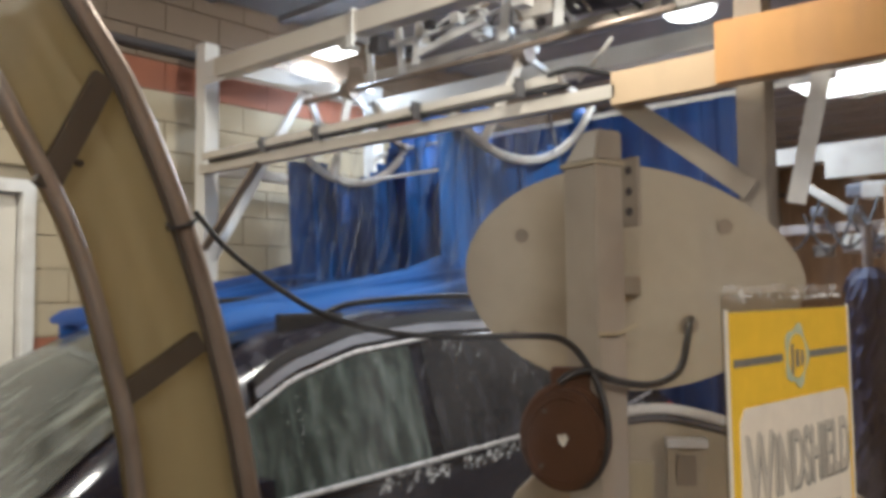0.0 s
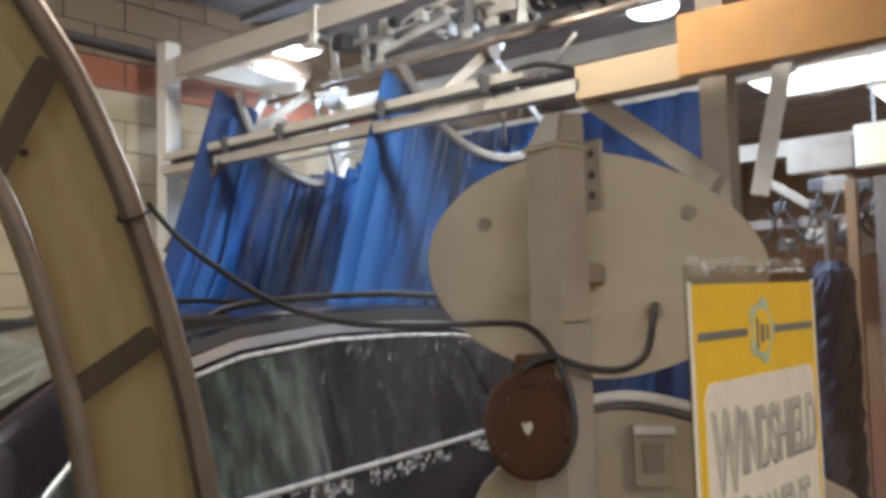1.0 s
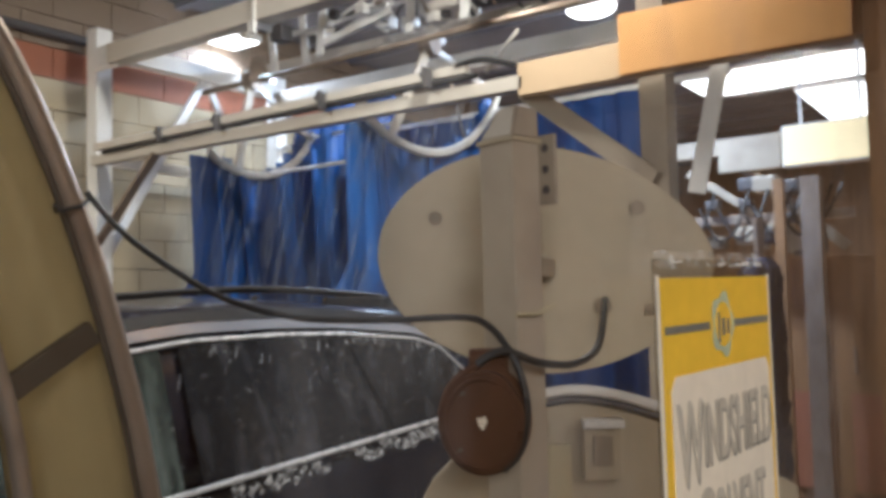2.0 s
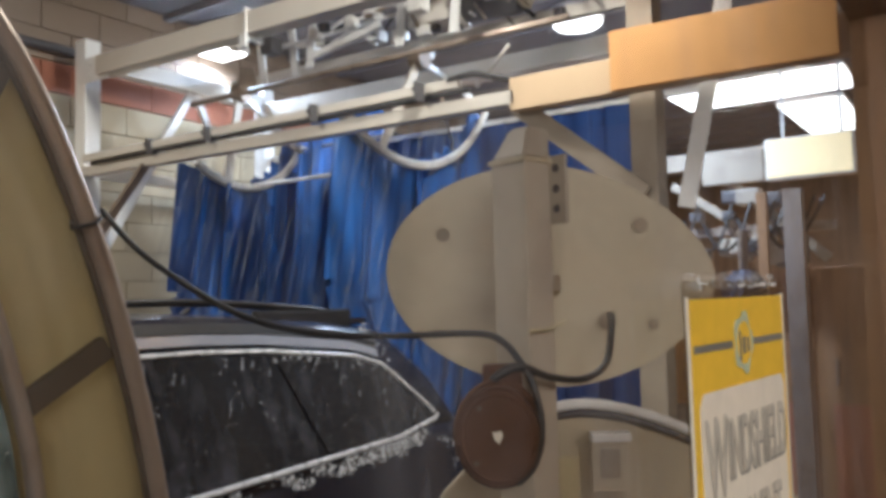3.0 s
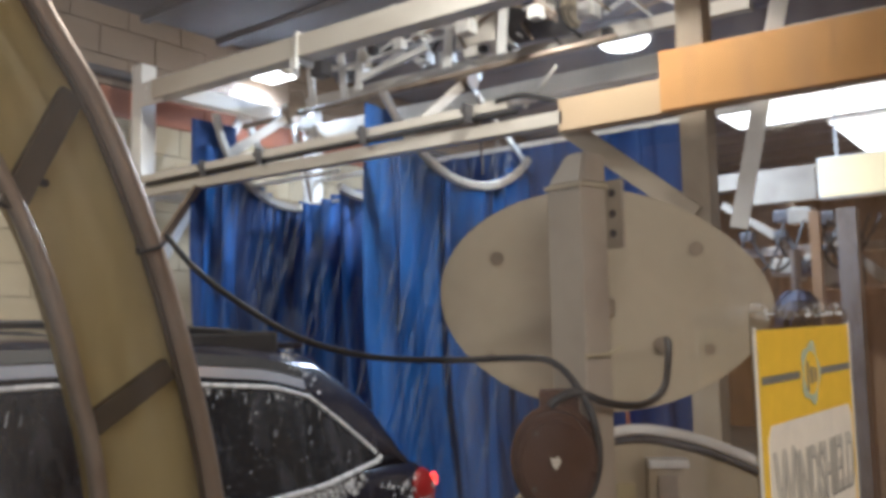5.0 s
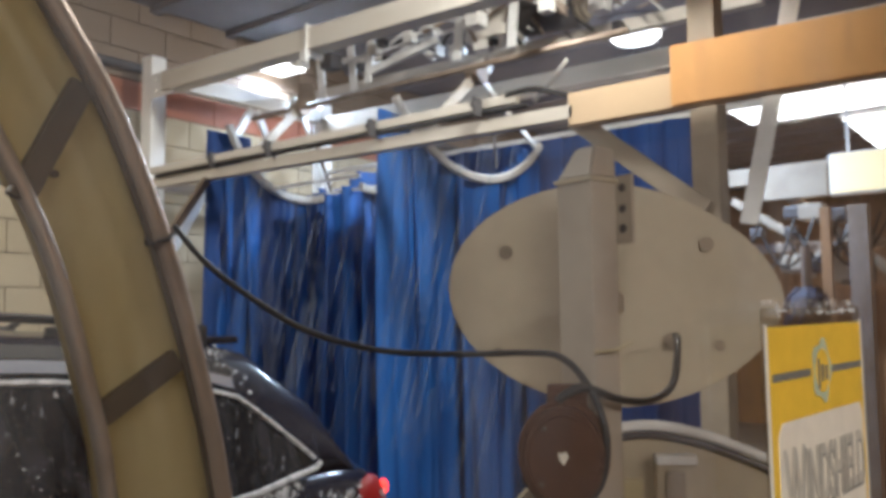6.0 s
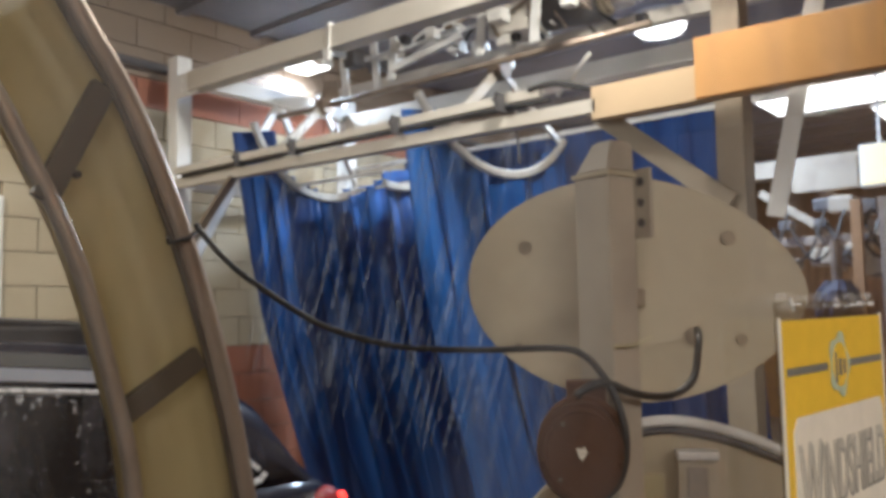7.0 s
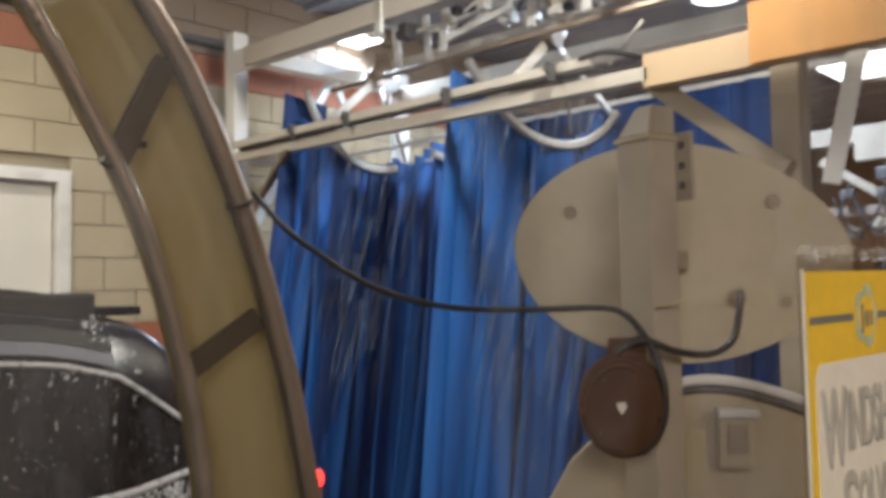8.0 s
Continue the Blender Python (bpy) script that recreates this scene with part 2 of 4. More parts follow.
def box(x0, x1, y0, y1, z0, z1, bevel=0.0, m=None):
    bm = bmesh.new()
    bmesh.ops.create_cube(bm, size=1)
    for v in bm.verts:
        v.co = Vector(((x0 + x1) / 2 + v.co.x * (x1 - x0), (y0 + y1) / 2 + v.co.y * (y1 - y0), (z0 + z1) / 2 + v.co.z * (z1 - z0)))
    if bevel:
        bmesh.ops.bevel(bm, geom=list(bm.edges), offset=bevel, segments=2, affect="EDGES", profile=0.7)
    if m is not None:
        bm.transform(m)
    return bm


def join(*bms):
    a = bms[0]
    for b in bms[1:]:
        me = bpy.data.meshes.new("tmp")
        b.to_mesh(me)
        b.free()
        a.from_mesh(me)
        bpy.data.meshes.remove(me)
    return a


def bar(p, q, w, h, bevel=0.004, roll=0.0):
    """A straight bar of section w x h from p to q (h is the side nearest to upright)."""
    p, q = Vector(p), Vector(q)
    d = q - p
    bm = box(-w / 2, w / 2, -h / 2, h / 2, 0, d.length, bevel)
    rot = d.to_track_quat("Z", "Y").to_matrix().to_4x4()
    bm.transform(Matrix.Translation(p) @ rot @ Matrix.Rotation(radians(roll), 4, "Z"))
    return bm


def smooth_path(pts, n=8):
    pts = [Vector(p) for p in pts]
    out = []
    for i in range(len(pts) - 1):
        a, b = pts[max(i - 1, 0)], pts[i]
        c, d = pts[i + 1], pts[min(i + 2, len(pts) - 1)]
        for k in range(n):
            t = k / n
            out.append(0.5 * ((2 * b) + (c - a) * t + (2 * a - 5 * b + 4 * c - d) * t * t + (3 * b - a - 3 * c + d) * t ** 3))
    out.append(pts[-1])
    return out


def sweep(pts, r, sides=12, rx=None, square=False):
    """A tube along a line of points; square gives a rounded square section."""
    pts = [Vector(p) for p in pts]
    bm = bmesh.new()
    rings, side = [], None
    for i, p in enumerate(pts):
        d = (pts[min(i + 1, len(pts) - 1)] - pts[max(i - 1, 0)]).normalized()
        if side is None:
            side = d.orthogonal().normalized() if not square else d.cross(Vector((0, 1, 0))).normalized()
        side = (side - d * side.dot(d)).normalized()
        up = d.cross(side)
        ring = []
        for k in range(sides):
            a = 2 * math.pi * (k + 0.5) / sides
            c, s = math.cos(a), math.sin(a)
            if square:
                g = (abs(c) ** 5 + abs(s) ** 5) ** (-0.2)
                c, s = c * g, s * g
            ring.append(bm.verts.new(p + side * c * r + up * s * (rx or r)))
        rings.append(ring)
    for a, b in zip(rings, rings[1:]):
        for k in range(sides):
            bm.faces.new((a[k], a[(k + 1) % sides], b[(k + 1) % sides], b[k]))
    bm.faces.new(rings[0])
    bm.faces.new(rings[-1])
    return bm


def prism(outline, depth, m, bevel=0.0):
    """A plate: outline in local x, y, thickness along local z, placed by m."""
    bm = bmesh.new()
    f = bm.faces.new([bm.verts.new((x, y, 0)) for x, y in outline])
    r = bmesh.ops.extrude_face_region(bm, geom=[f])
    for v in [g for g in r["geom"] if isinstance(g, bmesh.types.BMVert)]:
        v.co.z += depth
    if bevel:
        es = [e for e in bm.edges if abs(e.verts[0].co.z - e.verts[1].co.z) < 1e-6]
        bmesh.ops.bevel(bm, geom=es, offset=bevel, segments=2, affect="EDGES")
    bm.transform(m)
    return bm


def disc(c, r, depth, axis, sides=24, bevel=0.0):
    out = [(r * math.cos(2 * math.pi * k / sides), r * math.sin(2 * math.pi * k / sides)) for k in range(sides)]
    m = Matrix.Translation(c) @ Vector(axis).to_track_quat("Z", "Y").to_matrix().to_4x4()
    return prism(out, depth, m, bevel)


def structure(name, bm, material, label="", smooth=False):
    return tagged(part(name, bm, material, None, label, smooth), kind="structure")


# facing frame: local x along the near plates, local y up, local z towards the window
FACE = Matrix(((0.557, 0, -0.83, 0), (-0.83, 0, -0.557, 0), (0, 1, 0, 0), (0, 0, 0, 1)))


def facing(x, y, z):
    return Matrix.Translation((x, y, z)) @ FACE


# ---- structure ----
structure("floor", box(-4, 14, -2, 5.4, -0.2, 0), M_FLOOR, "wet grey concrete wash bay floor")
structure("ceiling", join(box(-4, 14, 0.97, 5.4, 3.72, 4.0), *[box(-3.7 + 0.6 * k, -3.64 + 0.6 * k, 0.97, 5.4, 3.68, 3.72) for k in range(29)]),
          M_CEIL, "dark ceiling with timber joists")
wall_back = structure("wall_back", join(box(2.44, 14, 5.43, 5.6, 0, 3.85), box(-4, 1.5, 5.43, 5.6, 0, 3.85), box(1.5, 2.44, 5.43, 5.6, 2.37, 3.85)),
                      M_MORTAR, "painted block wall, cream with red bands")
structure("wall_exit", box(-4.2, -4, -2, 5.6, 0, 4.0), M_BLOCK, "cream painted end wall")
structure("wall_entry", join(box(14, 14.2, -2, 5.6, 0, 4.0)), M_WOOD, "brown far end wall")
structure("wall_window", join(box(-4, -0.9, 0.87, 0.97, 0, 4.0), box(2.95, 14, 0.87, 0.97, 0, 4.0), box(-0.9, 2.95, 0.87, 0.97, 2.45, 4.0),
                              box(-0.9, 2.95, 0.87, 0.97, 0, 0.9)), M_OUTER, "brown corridor wall round the viewing window")
structure("corridor_wall", join(box(-4, 14, -2.0, -1.9, 0, 2.7), box(-4, 14, -1.9, 0.87, 2.6, 2.7), box(4.6, 4.7, -1.9, 0.87, 0, 2.6)), M_CORR, "dim brown corridor walls")

window_1 = thing("window_1", (0.55, 0.9, 0.9), "large fixed viewing window in a brown frame", "window", kind="structure")
part("window_frame", join(box(2.9, 2.95, 0.85, 0.99, 0.9, 2.45), box(-0.9, -0.85, 0.85, 0.99, 0.9, 2.45), box(-0.85, 2.9, 0.85, 0.99, 0.9, 0.95),
                          box(-0.85, 2.9, 0.85, 0.99, 2.40, 2.45)), M_WOOD, window_1, "brown wooden window frame")
pane = part("pane", box(-0.85, 2.9, 0.900, 0.904, 0.95, 2.40), M_GLASS, window_1, "clear glass pane")
pane.visible_shadow = False

# door in the back wall
door_1 = thing("door_1", (1.97, 5.4, 0), "closed off-white door in a white frame", "door", kind="structure")
part("door_leaf", box(1.56, 2.36, 5.45, 5.49, 0.01, 2.29, 0.004), M_DOORW, door_1)
part("door_frame", join(box(2.37, 2.44, 5.38, 5.5, 0, 2.37, 0.004), box(1.5, 1.57, 5.38, 5.5, 0, 2.37, 0.004), box(1.57, 2.37, 5.38, 5.5, 2.30, 2.37, 0.004)),
     M_WHITE, door_1, "white door frame")

structure("pipe_rail", sweep([(-4, 5.36, 3.28), (14, 5.36, 3.28)], 0.03, 8), M_DARK, "dark conduit along the top of the wall")

# ---- wash gantry ----
gantry = thing("wash_gantry", (3.28, 3.4, 0), "aluminium wash gantry frame standing over the car lane", "gantry")
for x, y in ((3.325, 5.075), (4.75, 5.1), (3.42, 1.74)):
    part("post", box(x - 0.05, x + 0.05, y - 0.05, y + 0.05, 0, 3.27 if y > 3 else 3.35, 0.006), M_POST if y > 3 else M_UPRIGHT, gantry)
part("top_beam", bar((3.28, 4.86, 3.07), (3.28, 1.2, 3.03), 0.10, 0.11), M_BEAM, gantry, "cream dulled aluminium box beam")
part("top_beam", bar((4.75, 5.05, 3.10), (4.75, 1.2, 3.06), 0.10, 0.11), M_BEAM, gantry)
part("end_beam", bar((3.42, 5.1, 3.17), (4.70, 5.1, 3.17), 0.09, 0.10), M_POST, gantry)
part("bracket", join(box(3.262, 3.272, 4.80, 5.05, 2.995, 3.14, 0.003), *[disc((3.262, y, z), 0.011, 0.008, (-1, 0, 0), 8) for y in (4.90, 4.96) for z in (3.035, 3.10)]), M_POST, gantry, "bolted end bracket")
part("lower_beam", bar((3.28, 5.05, 2.485), (3.28, 2.2, 2.462), 0.06, 0.055), M_BEAM, gantry)
part("box_beam", box(3.25, 3.31, 1.0, 2.22, 2.408, 2.535, 0.004), M_HEAD, gantry, "thick box beam, tan with a painted orange glow")
part("rail", bar((3.22, 4.95, 2.545), (3.26, 2.45, 2.558), 0.03, 0.04), M_BEAM, gantry)
part("rail_end", sweep(smooth_path([(3.25, 2.5, 2.575), (3.25, 2.38, 2.58), (3.26, 2.25, 2.54), (3.27, 2.16, 2.51)]), 0.012, 8), M_RUBBER, gantry, "black cable end")
part("cable_run", sweep([(3.235, 4.9, 2.515), (3.24, 3.5, 2.517), (3.25, 2.4, 2.52)], 0.011, 8), M_RUBBER, gantry, "black cable along the beam")
part("lower_end_beam", bar((3.3, 5.1, 2.5), (4.75, 5.1, 2.5), 0.05, 0.06), M_BEAM, gantry)
# braces
part("brace", bar((3.30, 5.06, 1.85), (4.06, 5.06, 3.10), 0.02, 0.055), M_POST, gantry)
part("brace", bar((4.10, 5.06, 3.10), (4.28, 5.06, 2.75), 0.02, 0.05), M_POST, gantry)
part("brace", bar((3.26, 5.0, 2.0), (3.26, 4.45, 2.46), 0.05, 0.02), M_STEEL, gantry)
part("brace", bar((3.30, 2.22, 2.44), (3.36, 1.74, 2.05), 0.02, 0.075), M_UPRIGHT, gantry)
part("brace", bar((3.36, 1.592, 1.99), (3.41, 1.39, 2.95), 0.02, 0.06), M_ALU, gantry)
# added board in place of the orange reflection in the pane
part("header_board", prism([(1.06, 2.402), (1.80, 2.410), (1.80, 2.625), (1.06, 2.605)], 0.02, Matrix(((0, 0, 1, 3.225), (1, 0, 0, 0), (0, 1, 0, 0), (0, 0, 0, 1))), 0.003), M_ORANGE, gantry, "orange board standing in for a reflection in the window")
for y in (4.35, 3.9, 3.2, 2.62):
    part("clamp", join(box(3.19, 3.25, y - 0.008, y + 0.008, 2.50, 2.580, 0.002), disc((3.19, y, 2.545), 0.012, 0.012, (-1, 0, 0), 8)), M_DARK, gantry)
part("tie", join(box(3.222, 3.338, 3.638, 3.652, 2.97, 3.13), box(3.20, 3.222, 3.62, 3.66, 2.93, 2.99)), M_ALU, gantry)

# ---- swinging cloth rack ----
RX, RZ, RR = 3.98, 3.0, 0.58
rack = thing("cloth_rack", (RX, 3.4, RZ), "swinging metal rack that carries the blue wash cloths", "cloth rack")


def on_arc(a, y, r=RR):
    return (RX + r * math.cos(radians(a)), y, RZ + r * math.sin(radians(a)))


# hoops: place across the lane, first and last angle along the arc; the nearer one is wider and flatter
RX2, EASE = 4.10, 0.45
rack_near = thing("cloth_rack", (RX2, 3.24, RZ), "second swinging metal rack with a wide hoop for blue cloths", "cloth rack")
HOOPS = ((4.5, 0, 100), (3.9, 60, 94), (3.24, 0, 140))


def hoop_point(a, y, tip=200):
    """A point at angle a along the hoop at y, with the rack swung to the given angle."""
    if y > 3.6:
        return on_arc(tip + a, y)
    g = radians(221 + 0.68 * a)
    u, w, q = 0.90 * math.cos(g), 0.33 + 0.90 * math.sin(g), radians(EASE * (tip - 200))
    return (RX2 + u * math.cos(q) - w * math.sin(q), y, RZ + u * math.sin(q) + w * math.cos(q))


for y, a0, a1 in HOOPS:
    hx, owner = (RX, rack) if y > 3.6 else (RX2, rack_near)
    n = int((a1 - a0) / 4)
    part("hoop", sweep([hoop_point(a0 + (a1 - a0) * k / n, y) for k in range(n + 1)], 0.024, 10, 0.016, square=True), M_BEAM, owner, "curved flat metal hoop")
    if a0 > 50:
        continue
    for a, wide, material in ((24, 0.055, M_BEAM), (a1 - 4, 0.04, M_ALU)):
        part("spoke", bar((hx, y, RZ), hoop_point(a, y), 0.014, wide), material, owner)
    part("slotted_strap", bar(on_arc(200 + 92, y - 0.06, 0.54), on_arc(200 + 30, y - 0.3, 0.30), 0.012, 0.04), M_STEEL, owner, "worn slotted strap")
    part("hub", disc((hx, y - 0.04, RZ), 0.06, 0.08, (0, 1, 0), 16, 0.006), M_STEEL, owner)
for a in (48, 96):
    part("tie_bar", bar(on_arc(200 + a, 4.52, 0.57), on_arc(200 + a, 3.8, 0.57), 0.018, 0.018), M_ALU, rack)
axle = part("axle", sweep([(RX, 4.95, RZ), (RX, 2.3, RZ)], 0.018, 12), M_STEEL, rack, "dull round axle", smooth=True)


def strip_mesh(name, seed, width, z0, z1, full, material):
    """A length of hanging wet cloth from z0 down to z1 of a full drop: soft folds, slits near a ragged foot."""
    rnd = random.Random(seed)
    ph, ph2, amp = rnd.uniform(0, 6), rnd.uniform(0, 6), rnd.uniform(0.010, 0.022)
    tails = [rnd.uniform(-0.09, 0.05) for _ in range(5)]
    nx, nz = 10, 10
    bm = bmesh.new()
    grid = []
    for k in range(nz + 1):
        z = z0 + (z1 - z0) * k / nz
        f = z / full
        row = []
        for i in range(nx + 1):
            s = i / nx - 0.5
            x = amp * (0.4 + 0.8 * f) * math.sin(s * 9 + ph + f * 1.2) + 0.05 * f * math.sin(f * 3 + ph2)
            dz = tails[i // 2 % 5] * max(0.0, (f - 0.9) / 0.1)
            row.append((x, s * width * (1 - 0.10 * f) + 0.015 * f * math.sin(f * 4 + ph), -(z - z0) + dz))
        grid.append(row)
    front = [[bm.verts.new((x + 0.003, y, z)) for x, y, z in r] for r in grid]
    back = [[bm.verts.new((x - 0.003, y, z)) for x, y, z in r] for r in grid]
    for g in (front, back):
        for a, b in zip(g, g[1:]):
            for i in range(nx):
                bm.faces.new((a[i], a[i + 1], b[i + 1], b[i]))
    for a, b in zip(range(nz), range(1, nz + 1)):
        for i in (0, nx):
            bm.faces.new((front[a][i], front[b][i], back[b][i], back[a][i]))
    return mesh_of(name, bm, material, True)


STRIPS, BACKROW = [], []
DROP, FOLD, KNEE = 2.2, 0.72, 0.40
rnd = random.Random(5)
meshes = []
for k in range(14):
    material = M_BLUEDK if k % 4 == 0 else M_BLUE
    wide = rnd.uniform(0.20, 0.30)
    meshes.append([strip_mesh(n, k, wide, z0, z1, DROP, material) for n, z0, z1 in (("cloth_head", 0, FOLD + 0.015), ("cloth_middle", FOLD, FOLD + KNEE + 0.015), ("cloth_tail", FOLD + KNEE, DROP))])


def wash_cloth(label, choice):
    """One cloth in three lengths: the head hangs from the rack, the middle and the tail bend below it."""
    head, middle, tail = rnd.choice(choice)
    ob = tagged(new("wash_cloth", head), label, "wash cloth", "hanging wash cloths")
    mid = new("cloth_middle", middle)
    mid.parent = ob
    low = new("cloth_tail", tail)
    low.parent = mid
    return ob, mid, low


for y, a0, a1 in ((4.5, 2, 112), (4.25, 84, 122), (3.9, 72, 124), (3.24, 5, 136)):
    a = a0 + 3.0
    while a < a1:
        ob, mid, low = wash_cloth("wet blue cloth strip hanging from the wash rack", meshes)
        STRIPS.append((ob, mid, low, a, y + rnd.uniform(0.02, 0.07), rnd.uniform(-2, 2), rnd.uniform(-0.05, 0.08), 90 + rnd.uniform(-20, 20)))
        a += rnd.uniform(6.5, 9.0)

# fixed back row of cloths on the far side of the gantry; dark meshes only, as painted shade
part("cloth_rail", bar((4.78, 5.05, 2.76), (4.78, 1.86, 2.76), 0.03, 0.03), M_ALU, gantry)
y = 4.4
while y > 2.3:
    ob, mid, low = wash_cloth("wet blue cloth strip on the gantry rail, coloured dark for shade", meshes[::4])
    BACKROW.append((ob, mid, low, y, rnd.uniform(-3, 3), rnd.uniform(-0.1, 0.15), rnd.uniform(-20, 20)))
    y -= rnd.uniform(0.15, 0.19)

# ---- ladder arch beside the window ----
arch = thing("ladder_arch", (1.25, 1.8, 0), "curved ladder arch of worn steel tubes with a yellowed panel", "arch")
LEFT = [(0.62, 2.36), (0.80, 2.16), (0.908, 2.008), (0.957, 1.925), (1.033, 1.78), (1.092, 1.60), (1.132, 1.42), (1.17, 1.0), (1.18, 0.0)]
RIGHT = [(0.84, 2.46), (0.94, 2.255), (1.032, 2.11), (1.098, 2.018), (1.152, 1.917), (1.207, 1.79), (1.262, 1.63), (1.320, 1.40), (1.38, 1.0), (1.40, 0.0)]
lpath = smooth_path([(x, 1.8, z) for x, z in LEFT], 6)
rpath = smooth_path([(x, 1.8, z) for x, z in RIGHT], 6)
part("tube", sweep(lpath, 0.0125, 12), M_TUBE, arch, smooth=True)
part("tube", sweep([p + Vector((0.003, 0, 0)) for p in rpath], 0.0185, 18), M_STEEL, arch, smooth=True)
part("tube", sweep([p + Vector((-0.017, -0.006, -0.004)) for p in rpath], 0.005, 8), M_STEELDK, arch, smooth=True)
for p, q in (((0.992, 1.840), (1.075, 2.013)), ((1.108, 1.543), (1.238, 1.620)), ((0.80, 2.2), (0.90, 2.32)), ((1.175, 1.15), (1.34, 1.28))):
    part("brace", bar((p[0], 1.8, p[1]), (q[0], 1.8, q[1]), 0.036, 0.016, 0.003, 90), M_STEELDK, arch)
bm = bmesh.new()
rows = [[bm.verts.new((a.x + (b.x - a.x) * s, 1.835 + 0.006 * math.sin(s * 9), a.z + (b.z - a.z) * s)) for s in [-0.03 + 1.09 * k / 8 for k in range(9)]]
        for a, b in zip(smooth_path([(x, 0, z) for x, z in LEFT], 6), smooth_path([(x, 0, z) for x, z in RIGHT[1:]], 6))]
for a, b in zip(rows, rows[1:]):
    for k in range(8):
        bm.faces.new((a[k], a[k + 1], b[k + 1], b[k]))
bmesh.ops.solidify(bm, geom=list(bm.faces), thickness=0.004)
part("panel", bm, M_PANEL, arch, "pale yellowed sheet panel", smooth=True)
part("bolt", disc((1.051, 1.826, 1.885), 0.006, 0.006, (0, -1, 0), 10), M_DARK, arch, "dark bolt head")
part("tie_wire", join(sweep([(1.165, 1.772, 1.79), (1.20, 1.770, 1.80), (1.228, 1.79, 1.815)], 0.003, 6), sweep([(1.165, 1.772, 1.79), (1.15, 1.75, 1.797)], 0.003, 6)), M_RUBBER, arch, "black wire tie")

# ---- drive guard: oval plate, post, drum, cables ----
guard = thing("oval_guard", (1.72, 1.31, 0), "grey-beige oval guard plate on a painted steel post", "guard plate")
out = []
for k in range(72):
    a = 2 * math.pi * k / 72
    c, s = math.cos(a), math.sin(a)
    rx = 0.270 if c < 0 else 0.272
    rz = 0.183
    e = 2.0 if c < 0 else 1.75
    out.append((rx * math.copysign(abs(c) ** (2 / e), c), rz * math.copysign(abs(s) ** (2 / e), s) + (-0.012 * c)))
plate = part("plate", prism(out, 0.012, facing(1.728, 1.308, 1.715), 0.003), M_PLATE, guard)
for u, v, r in ((-0.175, 0.07, 0.016), (0.150, 0.078, 0.017), (0.165, -0.085, 0.013), (0.09, -0.078, 0.02), (-0.19, -0.09, 0.009), (0.0, 0.15, 0.008)):
    part("bolt", disc(facing(1.728, 1.308, 1.715) @ Vector((u, v, 0.013)), r * 0.75, 0.004, (-0.83, -0.557, 0), 12, 0.001), M_STAIN, plate, "rust-stained bolt head")
upright = thing("guard_post", (1.478, 1.221, 0), "grey painted square steel post with a folded cap", "post")
m = Matrix.Translation((1.478, 1.221, 0)) @ Matrix.Rotation(radians(-13), 4, "Z")
part("tube", box(-0.026, 0.026, -0.030, 0.030, 0, 1.862, 0.004, m), M_UPRIGHT, upright)
bm = box(-0.027, 0.027, -0.031, 0.031, 1.862, 1.905, 0.0)
for v in bm.verts:
    if v.co.z > 1.89:
        v.co.x, v.co.y = v.co.x * 0.8 + 0.006, v.co.y * 0.55 - 0.012
bmesh.ops.bevel(bm, geom=list(bm.edges), offset=0.003, segments=2, affect="EDGES")
bm.transform(m)
part("cap", bm, M_UPRIGHT, upright, "tapered folded post cap")
part("cap_lip", box(-0.029, 0.029, -0.033, 0.033, 1.857, 1.863, 0.001, m), M_PLATE, upright)
part("slotted_bracket", box(0.027, 0.033, -0.055, -0.018, 1.775, 1.868, 0.002, m), M_UPRIGHT, upright)
for z in (1.795, 1.822, 1.85):
    part("hole", disc(m @ Vector((0.0262, -0.04, z)), 0.006, 0.001, m.to_3x3() @ Vector((-1, 0, 0)), 10), M_DARK, upright, "dark bolt hole")
part("arm", bar((1.49, 1.23, 1.70), (1.72, 1.30, 1.70), 0.03, 0.03), M_UPRIGHT, upright)
part("wire_tie", sweep([(1.44, 1.195, 1.633), (1.47, 1.18, 1.634), (1.488, 1.165, 1.645)], 0.002, 6), M_PANEL, upright, "yellowish wire tie")

drum = thing("drive_drum", (1.40, 1.215, 1.445), "rusty brown round drum with a black cable round it", "drum")
ax = Vector((-0.86, -0.45, 0.02)).normalized()
c0 = Vector((1.415, 1.228, 1.507))
out = [(0.050 * math.cos(a) * (1 + 0.02 * math.sin(7 * a)), 0.060 * math.sin(a) * (1 + 0.015 * math.cos(5 * a))) for a in [2 * math.pi * k / 40 for k in range(40)]]
part("shell", prism(out, 0.06, Matrix.Translation(c0) @ ax.to_track_quat("Z", "Y").to_matrix().to_4x4(), 0.006), M_RUST, drum)
part("rim", sweep([c0 + ax * 0.02 + Vector((0.557, -0.83, 0)) * 0.052 * math.cos(a) + Vector((0, 0, 0.063)) * math.sin(a) for a in [2 * math.pi * k / 36 for k in range(37)]], 0.006, 8), M_RUST, drum, smooth=True)
part("face_rim", sweep([c0 + ax * 0.0605 + Vector((0.557, -0.83, 0)) * 0.043 * math.cos(a) + Vector((0, 0, 0.052)) * math.sin(a) for a in [2 * math.pi * k / 36 for k in range(37)]], 0.0025, 6), M_RUST, drum, smooth=True)
for a in (0.6, 2.2, 3.9, 5.4):
    part("screw", disc(c0 + ax * 0.0603 + Vector((0.557, -0.83, 0)) * 0.036 * math.cos(a) + Vector((0, 0, 0.044)) * math.sin(a), 0.003, 0.002, ax, 8), M_STEELDK, drum)
